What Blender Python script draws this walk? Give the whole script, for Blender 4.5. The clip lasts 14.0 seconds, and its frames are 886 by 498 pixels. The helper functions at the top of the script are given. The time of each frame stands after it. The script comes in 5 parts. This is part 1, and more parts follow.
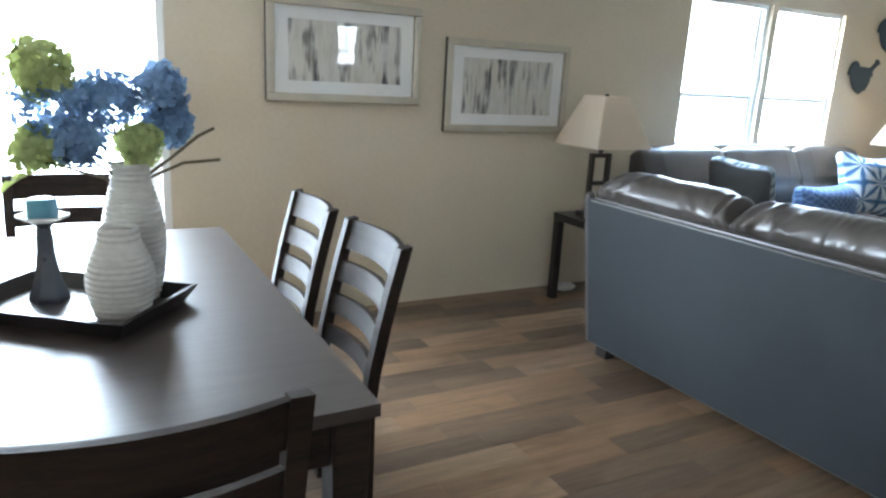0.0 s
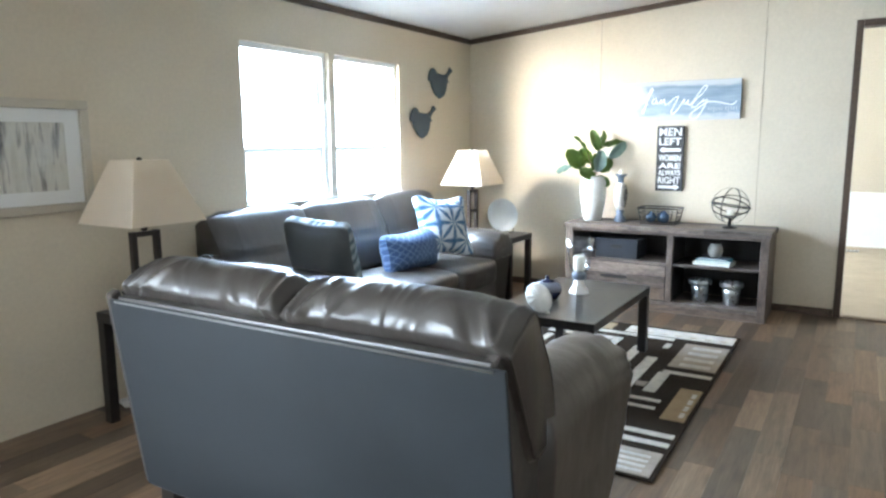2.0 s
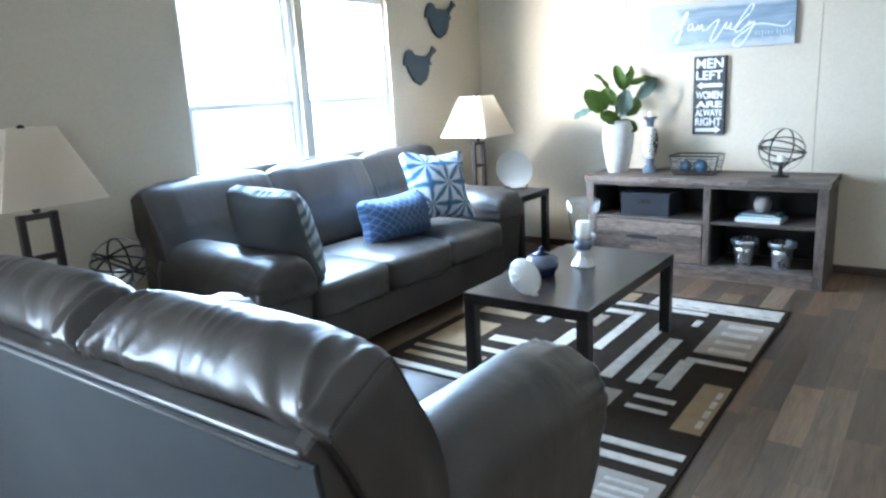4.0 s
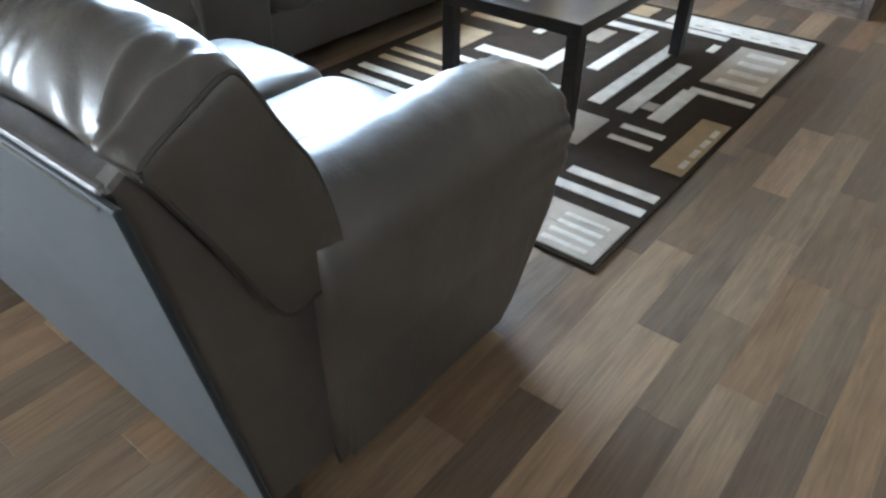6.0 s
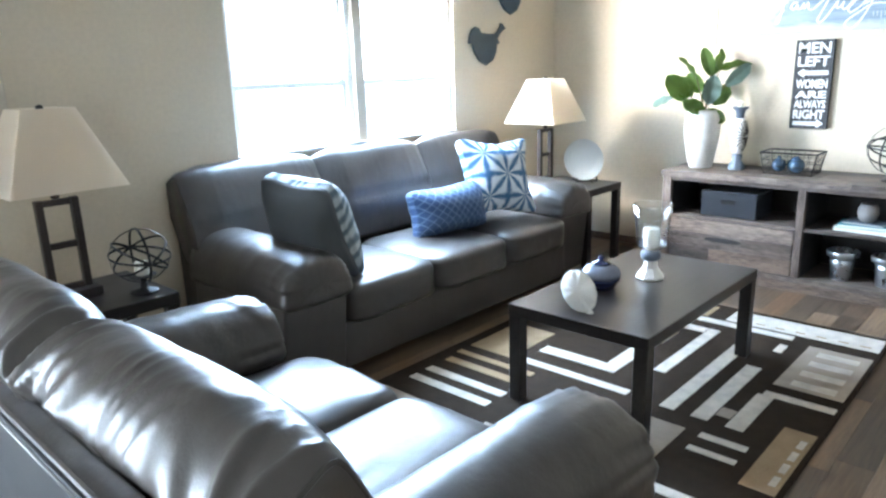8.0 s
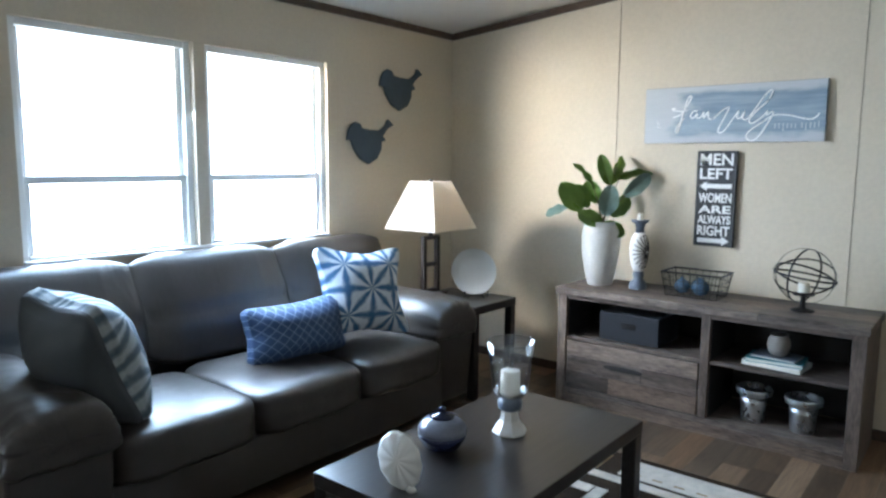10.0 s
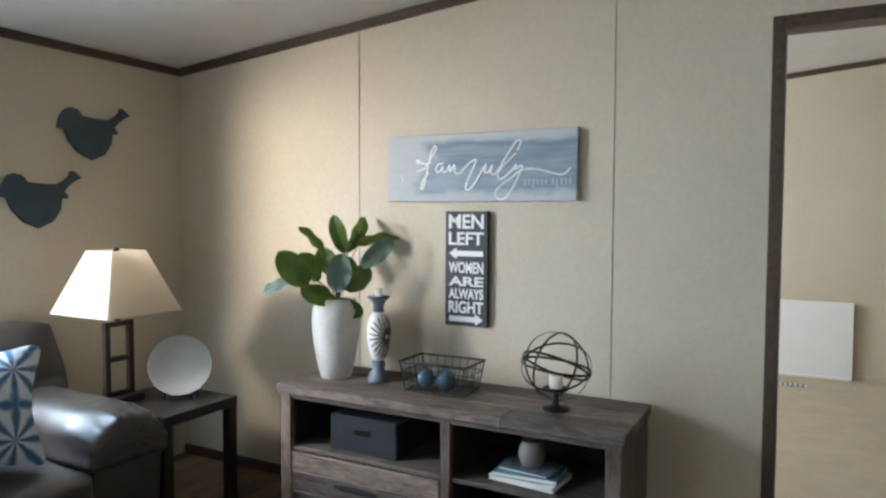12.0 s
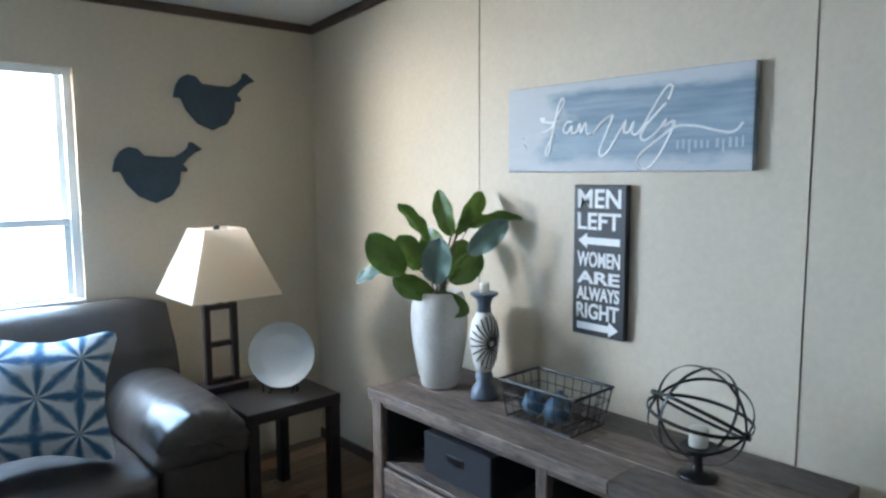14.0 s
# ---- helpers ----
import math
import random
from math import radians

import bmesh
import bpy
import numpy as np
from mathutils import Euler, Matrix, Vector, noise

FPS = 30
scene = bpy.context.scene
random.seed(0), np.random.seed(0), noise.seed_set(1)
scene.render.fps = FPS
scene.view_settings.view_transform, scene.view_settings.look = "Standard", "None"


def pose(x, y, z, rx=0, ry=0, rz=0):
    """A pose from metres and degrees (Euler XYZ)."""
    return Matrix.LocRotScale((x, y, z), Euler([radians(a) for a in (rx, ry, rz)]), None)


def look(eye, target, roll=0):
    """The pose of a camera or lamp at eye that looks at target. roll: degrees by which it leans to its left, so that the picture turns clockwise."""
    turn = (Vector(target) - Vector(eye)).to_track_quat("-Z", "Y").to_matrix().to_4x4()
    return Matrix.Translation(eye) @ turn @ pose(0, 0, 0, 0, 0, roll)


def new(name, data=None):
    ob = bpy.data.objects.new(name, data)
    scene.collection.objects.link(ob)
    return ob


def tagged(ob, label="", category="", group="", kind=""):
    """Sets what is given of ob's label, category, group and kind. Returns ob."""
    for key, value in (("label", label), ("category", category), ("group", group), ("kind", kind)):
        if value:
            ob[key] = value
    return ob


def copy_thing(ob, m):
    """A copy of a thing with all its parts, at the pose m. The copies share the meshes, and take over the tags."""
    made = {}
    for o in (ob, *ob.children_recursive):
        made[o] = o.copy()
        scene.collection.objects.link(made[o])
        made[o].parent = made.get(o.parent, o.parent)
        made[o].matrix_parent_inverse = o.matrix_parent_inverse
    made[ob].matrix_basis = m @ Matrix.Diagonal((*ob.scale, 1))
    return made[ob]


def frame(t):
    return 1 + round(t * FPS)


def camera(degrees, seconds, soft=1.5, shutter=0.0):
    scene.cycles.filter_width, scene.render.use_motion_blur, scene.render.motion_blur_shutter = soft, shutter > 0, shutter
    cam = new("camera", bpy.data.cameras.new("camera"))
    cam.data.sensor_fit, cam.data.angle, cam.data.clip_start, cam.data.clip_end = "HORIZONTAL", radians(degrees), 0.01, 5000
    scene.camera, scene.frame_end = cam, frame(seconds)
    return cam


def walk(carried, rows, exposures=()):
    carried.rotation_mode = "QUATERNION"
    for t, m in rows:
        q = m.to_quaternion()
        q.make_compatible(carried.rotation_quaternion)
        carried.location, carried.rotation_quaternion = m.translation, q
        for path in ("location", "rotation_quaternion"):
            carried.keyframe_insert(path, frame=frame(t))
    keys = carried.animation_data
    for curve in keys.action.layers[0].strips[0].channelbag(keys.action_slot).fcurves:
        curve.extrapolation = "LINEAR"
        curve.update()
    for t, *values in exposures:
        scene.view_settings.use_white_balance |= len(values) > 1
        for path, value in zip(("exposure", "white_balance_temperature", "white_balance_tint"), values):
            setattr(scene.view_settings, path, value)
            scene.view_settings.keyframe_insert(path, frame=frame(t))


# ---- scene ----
cam = camera(65.7, 14.0, 2.5)
PATH = [
    (0, (0.067, 0.099, 1.382), (0.996, 1.802, 0.895), 3.1),
    (0.5, (0.212, 0.277, 1.419), (1.439, 1.807, 1.029), 3.6),
    (1, (0.365, 0.393, 1.415), (1.84, 1.713, 1.127), 1.0),
    (1.5, (0.615, 0.401, 1.41), (2.227, 1.543, 1.097), -0.6),
    (2, (0.835, 0.401, 1.398), (2.524, 1.427, 1.088), -0.4),
    (2.2, (0.936, 0.327, 1.402), (2.661, 1.301, 1.122), -0.6),
    (4.3, (1.8, 0.414, 1.374), (3.323, 1.602, 0.855), -2.6),
    (4.5, (1.888, 0.439, 1.365), (3.385, 1.605, 0.732), -1.1),
    (5, (1.994, 0.432, 1.334), (3.432, 1.531, 0.483), 0.3),
    (5.5, (2.001, 0.419, 1.306), (3.336, 1.463, 0.244), 1.4),
    (6, (2.024, 0.412, 1.283), (3.27, 1.403, 0.072), 0.5),
    (6.5, (2.018, 0.406, 1.327), (3.334, 1.469, 0.26), -0.1),
    (7, (2.009, 0.422, 1.364), (3.388, 1.623, 0.555), -0.9),
    (7.5, (2.019, 0.47, 1.413), (3.412, 1.732, 0.73), -1.4),
    (7.7, (2.01, 0.488, 1.417), (3.414, 1.778, 0.812), -1.7),
    (9.8, (2.726, 0.478, 1.437), (4.16, 1.839, 1.135), 0.2),
    (10, (2.839, 0.525, 1.437), (4.379, 1.776, 1.187), 0.4),
    (10.5, (3.157, 0.408, 1.496), (4.835, 1.473, 1.274), 0.1),
    (11, (3.444, 0.319, 1.553), (5.158, 1.341, 1.427), 0.0),
    (11.5, (3.695, 0.348, 1.48), (5.414, 1.366, 1.378), 0.2),
    (12, (3.978, 0.366, 1.495), (5.74, 1.306, 1.397), 0.2),
    (12.5, (4.189, 0.313, 1.538), (5.865, 1.4, 1.433), -1.4),
    (13, (4.415, 0.247, 1.55), (5.912, 1.57, 1.444), -1.1),
    (13.5, (4.681, 0.284, 1.506), (6.08, 1.703, 1.326), -0.9),
    (14, (4.871, 0.354, 1.558), (6.197, 1.836, 1.34), -0.3),
]
EXPOSURES = [
    (0, 1.26, 6880, 10), (0.5, 1.63, 6930, 10), (1.5, 1.65, 7030, 10), (2.2, 1.51, 6930, 10), (4.3, 1.41, 6080, 8), (5, 1.80, 6330, 9), (5.5, 1.79, 6770, 10), (6, 1.66, 6970, 10), (7, 2.05, 6780, 10),
    (7.5, 2.01, 6830, 10), (8.5, 1.31, 6520, 10), (10, 0.52, 6770, 10), (10.5, 0.47, 7210, 11), (11, 0.42, 7300, 12), (12, 0.35, 7400, 12), (13, 0.27, 6950, 10), (14, 0.42, 6300, 8),
]
walk(cam, [(t, look(eye, target, roll)) for t, eye, target, roll in PATH], EXPOSURES)

# plan: north wall with window and patio door, east wall with signs and doorway
NW, EW, SW, WW = 3.80, 6.97, -4.40, -3.20
RIDGE, EAVE, SLOPE = -0.30, 2.385, 0.087
FAR = 11.2


def ceil_z(y):
    return EAVE + SLOPE * (NW - y if y > RIDGE else NW - RIDGE - (RIDGE - y))


# ---- light ----
world = bpy.data.worlds.new("world")
scene.world = world
world.use_nodes = True
wn = world.node_tree.nodes
sky = wn.new("ShaderNodeTexSky")
sky.sky_type, sky.sun_disc = "NISHITA", False
sky.sun_elevation, sky.sun_rotation = radians(50), radians(160)
world.node_tree.links.new(sky.outputs[0], wn["Background"].inputs[0])
wn["Background"].inputs[1].default_value = 0.12
sun = new("sun", bpy.data.lights.new("sun", "SUN"))
sun.data.energy, sun.data.angle, sun.data.color = 2.0, radians(0.6), (1, 0.95, 0.88)
sun.matrix_world = look((0, -20, 24), (2, 0, 0))


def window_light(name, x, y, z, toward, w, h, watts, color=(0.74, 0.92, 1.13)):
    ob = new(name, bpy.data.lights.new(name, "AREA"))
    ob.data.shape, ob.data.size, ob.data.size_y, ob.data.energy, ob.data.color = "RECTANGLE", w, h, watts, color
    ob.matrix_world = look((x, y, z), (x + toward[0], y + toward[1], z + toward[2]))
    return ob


upper_sky = window_light("window_daylight", 4.855, NW + 0.17, 1.505, (0, -1, -0.85), 1.72, 1.06, 68, (0.56, 0.87, 1.32))
upper_sky.data.spread = radians(140)
glare = window_light("window_sky_glare", 4.72, NW + 0.45, 1.88, (1, -0.62, -0.26), 0.36, 0.28, 31, (1.0, 0.965, 0.90))
glare.data.spread = radians(140)
window_light("patio_daylight", -0.42, NW + 0.17, 1.03, (0, -1, -0.15), 1.78, 2.0, 155)
window_light("south_daylight", 4.42, SW - 0.17, 1.83, (0, 1, -0.2), 0.44, 0.7, 8)
# fill lamp with no known source, added to brighten the north wall
window_light("south_fill_light", -1.7, SW - 0.17, 1.55, (0, 1, 0.02), 1.35, 0.95, 30)
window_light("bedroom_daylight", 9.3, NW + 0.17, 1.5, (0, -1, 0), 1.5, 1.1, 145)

# ---- materials ----


def node_mat(name):
    m = bpy.data.materials.new(name)
    m.use_nodes = True
    return m, m.node_tree.nodes, m.node_tree.links, m.node_tree.nodes["Principled BSDF"]


def link_coords(n, l, scale=(1, 1, 1), shift=False, space="Object"):
    tc = n.new("ShaderNodeTexCoord")
    mp = n.new("ShaderNodeMapping")
    mp.inputs["Scale"].default_value = scale
    l.new(tc.outputs[space], mp.inputs["Vector"])
    if shift:
        info = n.new("ShaderNodeObjectInfo")
        mul = n.new("ShaderNodeMath")
        mul.operation = "MULTIPLY"
        mul.inputs[1].default_value = 37.0
        l.new(info.outputs["Random"], mul.inputs[0])
        l.new(mul.outputs[0], mp.inputs["Location"])
    return mp.outputs[0]


def noise_tex(n, l, vec, scale, detail=4, rough=0.55):
    t = n.new("ShaderNodeTexNoise")
    t.inputs["Scale"].default_value, t.inputs["Detail"].default_value, t.inputs["Roughness"].default_value = scale, detail, rough
    l.new(vec, t.inputs["Vector"])
    return t.outputs["Fac"]


def ramp(n, l, fac, stops):
    r = n.new("ShaderNodeValToRGB")
    els = r.color_ramp.elements
    while len(els) < len(stops):
        els.new(0.5)
    for e, (p, c) in zip(els, stops):
        e.position, e.color = p, (*c, 1)
    l.new(fac, r.inputs[0])
    return r.outputs[0]


def mix_col(n, l, fac, a, b, mode="MIX"):
    m = n.new("ShaderNodeMix")
    m.data_type, m.blend_type = "RGBA", mode
    for sock, v in ((m.inputs[0], fac), (m.inputs[6], a), (m.inputs[7], b)):
        if hasattr(v, "is_output"):
            l.new(v, sock)
        else:
            sock.default_value = v if isinstance(v, float) else (*v, 1)
    return m.outputs[2]


def math_node(n, l, op, a, b=None):
    m = n.new("ShaderNodeMath")
    m.operation = op
    for sock, v in zip(m.inputs, (a, b)):
        if v is None:
            continue
        if hasattr(v, "is_output"):
            l.new(v, sock)
        else:
            sock.default_value = v
    return m.outputs[0]


def add_bump(n, l, p, height, strength, distance=0.002):
    b = n.new("ShaderNodeBump")
    b.inputs["Strength"].default_value, b.inputs["Distance"].default_value = strength, distance
    l.new(height, b.inputs["Height"])
    l.new(b.outputs[0], p.inputs["Normal"])


def plain(name, col, rough=0.5, metal=0.0, vary=0.15, scale=6.0, fine=90.0, bump=0.15, dist=0.001, spec=0.5, stretch=(1, 1, 1)):
    """A painted, ceramic or metal surface with broad mottling and fine grain."""
    m, n, l, p = node_mat(name)
    vec = link_coords(n, l, stretch)
    broad, grain = noise_tex(n, l, vec, scale, 3), noise_tex(n, l, vec, fine, 2)
    both = math_node(n, l, "ADD", math_node(n, l, "MULTIPLY", broad, 0.65), math_node(n, l, "MULTIPLY", grain, 0.35))
    lo, hi = tuple(c * (1 - vary) for c in col), tuple(min(1, c * (1 + vary)) for c in col)
    l.new(ramp(n, l, both, ((0.3, lo), (0.7, hi))), p.inputs["Base Color"])
    rr = n.new("ShaderNodeMapRange")
    rr.inputs[1].default_value, rr.inputs[2].default_value = 0.3, 0.7
    rr.inputs[3].default_value, rr.inputs[4].default_value = max(0.02, rough - 0.06), min(1, rough + 0.06)
    l.new(broad, rr.inputs[0])
    l.new(rr.outputs[0], p.inputs["Roughness"])
    p.inputs["Metallic"].default_value = metal
    p.inputs["Specular IOR Level"].default_value = spec
    if bump:
        add_bump(n, l, p, grain, bump, dist)
    return m


def wall_mat(name, col):
    m, n, l, p = node_mat(name)
    vec = link_coords(n, l)
    weave = noise_tex(n, l, link_coords(n, l, (1, 1, 0.12)), 260, 2)
    broad = noise_tex(n, l, vec, 1.3, 3)
    speck = noise_tex(n, l, vec, 45, 4)
    f = math_node(n, l, "ADD", math_node(n, l, "MULTIPLY", broad, 0.5), math_node(n, l, "MULTIPLY", speck, 0.5))
    l.new(ramp(n, l, f, ((0.35, tuple(c * 0.93 for c in col)), (0.65, tuple(c * 1.05 for c in col)))), p.inputs["Base Color"])
    p.inputs["Roughness"].default_value = 0.55
    p.inputs["Specular IOR Level"].default_value = 0.35
    add_bump(n, l, p, weave, 0.25, 0.0008)
    return m


def wood_mat(name, dark, light, rough, grain=(2.5, 38, 38), shift=False, bump=0.25, vary=0.0, spec=0.5, knots=False, islands=False):
    """Long grain along the local x axis."""
    m, n, l, p = node_mat(name)
    vec = link_coords(n, l, grain, shift)
    g1, g2 = noise_tex(n, l, vec, 1.0, 6, 0.65), noise_tex(n, l, vec, 4.0, 3)
    f = math_node(n, l, "ADD", math_node(n, l, "MULTIPLY", g1, 0.7), math_node(n, l, "MULTIPLY", g2, 0.3))
    col = ramp(n, l, f, ((0.32, dark), (0.68, light)))
    if vary:
        info = n.new("ShaderNodeNewGeometry" if islands else "ShaderNodeObjectInfo")
        tint = ramp(n, l, info.outputs["Random Per Island" if islands else "Random"], ((0.0, (0.52, 0.48, 0.46)), (0.22, (0.86, 0.80, 0.75)), (0.42, (1.35, 1.12, 0.92)), (0.6, (0.72, 0.71, 0.72)), (0.8, (1.25, 1.19, 1.10)), (1.0, (1.85, 1.72, 1.58))))
        col = mix_col(n, l, vary, col, mix_col(n, l, 1.0, col, tint, "MULTIPLY"))
    if knots:
        blot = noise_tex(n, l, link_coords(n, l, (2.2, 6, 6), shift), 1.4, 2)
        col = mix_col(n, l, ramp(n, l, blot, ((0.56, (0, 0, 0)), (0.72, (0.7, 0.7, 0.7)))), col, mix_col(n, l, 1.0, col, (0.55, 0.5, 0.47), "MULTIPLY"))
    l.new(col, p.inputs["Base Color"])
    p.inputs["Roughness"].default_value = rough
    p.inputs["Specular IOR Level"].default_value = spec
    add_bump(n, l, p, f, bump, 0.001)
    return m


def leather_mat(name, col, rough=0.34):
    m, n, l, p = node_mat(name)
    vec = link_coords(n, l)
    broad, fine = noise_tex(n, l, vec, 4.5, 4), noise_tex(n, l, vec, 210, 2)
    crease = noise_tex(n, l, link_coords(n, l, (1, 1, 0.6)), 17, 5, 0.6)
    l.new(ramp(n, l, broad, ((0.3, tuple(c * 0.82 for c in col)), (0.7, tuple(c * 1.15 for c in col)))), p.inputs["Base Color"])
    rr = n.new("ShaderNodeMapRange")
    rr.inputs[3].default_value, rr.inputs[4].default_value = rough - 0.06, rough + 0.12
    l.new(crease, rr.inputs[0])
    l.new(rr.outputs[0], p.inputs["Roughness"])
    p.inputs["Specular IOR Level"].default_value = 0.68
    h = math_node(n, l, "ADD", math_node(n, l, "MULTIPLY", crease, 1.0), math_node(n, l, "MULTIPLY", fine, 0.12))
    add_bump(n, l, p, h, 0.36, 0.007)
    return m


def thin_glass(name, base=0.04, rim=0.55, power=4.0):
    m, n, l, p = node_mat(name)
    tr, gl, mx, fr = n.new("ShaderNodeBsdfTransparent"), n.new("ShaderNodeBsdfGlossy"), n.new("ShaderNodeMixShader"), n.new("ShaderNodeLayerWeight")
    gl.inputs["Roughness"].default_value = 0.02
    fr.inputs[0].default_value = 0.5
    fac = math_node(n, l, "ADD", math_node(n, l, "MULTIPLY", math_node(n, l, "POWER", fr.outputs["Facing"], power), rim), base)
    l.new(fac, mx.inputs[0])
    l.new(tr.outputs[0], mx.inputs[1])
    l.new(gl.outputs[0], mx.inputs[2])
    l.new(mx.outputs[0], n["Material Output"].inputs[0])
    return m


def star_fabric(name, cells, white, blue, petals=8):
    """Tie-dyed stars on a square grid."""
    m, n, l, p = node_mat(name)
    tc = n.new("ShaderNodeTexCoord")
    sep = n.new("ShaderNodeSeparateXYZ")
    l.new(tc.outputs["Object"], sep.inputs[0])
    uv = []
    for op in ("ADD", "SUBTRACT"):
        turned = math_node(n, l, op, sep.outputs[0], sep.outputs[2])
        v = math_node(n, l, "ADD", math_node(n, l, "MULTIPLY", turned, cells * 0.7071), 0.5 + 10)
        uv.append(math_node(n, l, "SUBTRACT", math_node(n, l, "FRACT", v), 0.5))
    ang = math_node(n, l, "ARCTAN2", uv[1], uv[0])
    rad = math_node(n, l, "SQRT", math_node(n, l, "ADD", math_node(n, l, "MULTIPLY", uv[0], uv[0]), math_node(n, l, "MULTIPLY", uv[1], uv[1])))
    ray = math_node(n, l, "MULTIPLY", math_node(n, l, "ADD", math_node(n, l, "COSINE", math_node(n, l, "MULTIPLY", ang, float(petals))), 1.0), 0.5)
    soft = noise_tex(n, l, tc.outputs["Object"], 22, 3)
    f = math_node(n, l, "ADD", math_node(n, l, "SUBTRACT", ray, math_node(n, l, "MULTIPLY", rad, 0.45)), math_node(n, l, "MULTIPLY", math_node(n, l, "SUBTRACT", soft, 0.5), 1.1))
    l.new(ramp(n, l, f, ((0.06, white), (0.30, tuple(a * 0.5 + b * 0.5 for a, b in zip(white, blue))), (0.70, blue))), p.inputs["Base Color"])
    p.inputs["Roughness"].default_value = 0.85
    add_bump(n, l, p, noise_tex(n, l, tc.outputs["Object"], 300, 1), 0.3, 0.001)
    return m


def lattice_fabric(name, base, line):
    m, n, l, p = node_mat(name)
    tc = n.new("ShaderNodeTexCoord")
    sep = n.new("ShaderNodeSeparateXYZ")
    l.new(tc.outputs["Object"], sep.inputs[0])
    a = math_node(n, l, "ADD", sep.outputs[0], sep.outputs[2])
    b = math_node(n, l, "SUBTRACT", sep.outputs[0], sep.outputs[2])
    bands = []
    for v in (a, b):
        bands.append(math_node(n, l, "ABSOLUTE", math_node(n, l, "SINE", math_node(n, l, "MULTIPLY", v, 62.0))))
    mn = math_node(n, l, "MINIMUM", bands[0], bands[1])
    f = math_node(n, l, "ADD", mn, math_node(n, l, "MULTIPLY", noise_tex(n, l, tc.outputs["Object"], 60, 2), 0.25))
    l.new(ramp(n, l, f, ((0.24, line), (0.36, base))), p.inputs["Base Color"])
    p.inputs["Roughness"].default_value = 0.8
    add_bump(n, l, p, noise_tex(n, l, tc.outputs["Object"], 260, 1), 0.4, 0.001)
    return m


def art_mat(name, seed):
    """Pale watercolour of bare trunks."""
    m, n, l, p = node_mat(name)
    tc = n.new("ShaderNodeTexCoord")
    mp = n.new("ShaderNodeMapping")
    mp.inputs["Location"].default_value, mp.inputs["Scale"].default_value = (seed, seed, 0), (11, 1, 1.6)
    l.new(tc.outputs["Object"], mp.inputs["Vector"])
    trunk = noise_tex(n, l, mp.outputs[0], 1.6, 3, 0.6)
    wash = noise_tex(n, l, tc.outputs["Object"], 7, 4)
    col = ramp(n, l, trunk, ((0.38, (0.07, 0.07, 0.08)), (0.45, (0.36, 0.34, 0.31)), (0.5, (0.62, 0.60, 0.54)), (0.66, (0.5, 0.48, 0.42))))
    l.new(mix_col(n, l, ramp(n, l, wash, ((0.45, (0, 0, 0)), (0.7, (0.8, 0.8, 0.8)))), col, (0.62, 0.62, 0.6)), p.inputs["Base Color"])
    p.inputs["Roughness"].default_value = 0.7
    return m


M_WALL = wall_mat("beige_vinyl_wall", (0.58, 0.50, 0.385))
M_CEIL = plain("textured_white_ceiling", (0.62, 0.59, 0.55), 0.9, vary=0.05, fine=120, bump=0.7, dist=0.004)
M_TRIM = wood_mat("dark_brown_trim", (0.045, 0.027, 0.018), (0.10, 0.062, 0.042), 0.4)
M_PLANK = wood_mat("vinyl_plank", (0.092, 0.060, 0.038), (0.172, 0.118, 0.076), 0.44, grain=(2.2, 34, 34), shift=True, vary=1.0, bump=0.12, knots=True)
M_PLANKFAR = wood_mat("vinyl_plank_far", (0.098, 0.069, 0.049), (0.165, 0.123, 0.091), 0.38, grain=(2.2, 34, 34), vary=1.0, bump=0.12, knots=True, islands=True)
M_JOINT = plain("plank_joint", (0.09, 0.066, 0.049), 0.7)
M_CARPET = plain("beige_carpet", (0.52, 0.43, 0.32), 0.95, vary=0.12, scale=4, fine=220, bump=1.0, dist=0.006, spec=0.1)
M_WHITE = plain("white_vinyl_frame", (0.78, 0.78, 0.76), 0.4, vary=0.03)
M_PANE = thin_glass("window_pane")
M_GLASS = thin_glass("clear_glass", 0.07, 0.85, 2.2)
M_LEATHER = leather_mat("taupe_leather", (0.053, 0.043, 0.037), 0.35)
M_BACKCLOTH = plain("slate_back_cloth", (0.019, 0.022, 0.025), 0.62, vary=0.32, scale=4, fine=300, bump=0.4, spec=0.25)
sheen_ = M_BACKCLOTH.node_tree.nodes["Principled BSDF"].inputs
sheen_["Sheen Weight"].default_value, sheen_["Sheen Roughness"].default_value, sheen_["Sheen Tint"].default_value = 0.19, 0.35, (1.0, 0.98, 0.95, 1)
M_PIPING = plain("grey_piping", (0.16, 0.155, 0.15), 0.4)
M_BLACKWOOD = wood_mat("black_brown_veneer", (0.013, 0.0105, 0.010), (0.028, 0.022, 0.019), 0.28, bump=0.1, spec=0.36)
M_ESPRESSO = wood_mat("espresso_wood", (0.012, 0.0075, 0.0055), (0.034, 0.021, 0.015), 0.58, bump=0.15, spec=0.14)
M_TABLETOP = wood_mat("espresso_tabletop", (0.022, 0.014, 0.011), (0.050, 0.034, 0.027), 0.38, bump=0.15, spec=0.8)
M_WEATHERED = wood_mat("weathered_grey_wood", (0.034, 0.025, 0.021), (0.160, 0.128, 0.110), 0.55, grain=(5.5, 26, 26), shift=True, bump=0.5, vary=0.95, knots=True)
# near-black: shade painted into the console's bays, also the dark drawer pull
M_CONSOLE_SHADE_PULL = plain("cabinet_shade_and_pull", (0.014, 0.012, 0.011), 0.7)
M_IRON = plain("dark_iron", (0.022, 0.020, 0.019), 0.45, 0.6)
M_LAMPFRAME = plain("dark_bronze", (0.035, 0.024, 0.020), 0.42, 0.3)
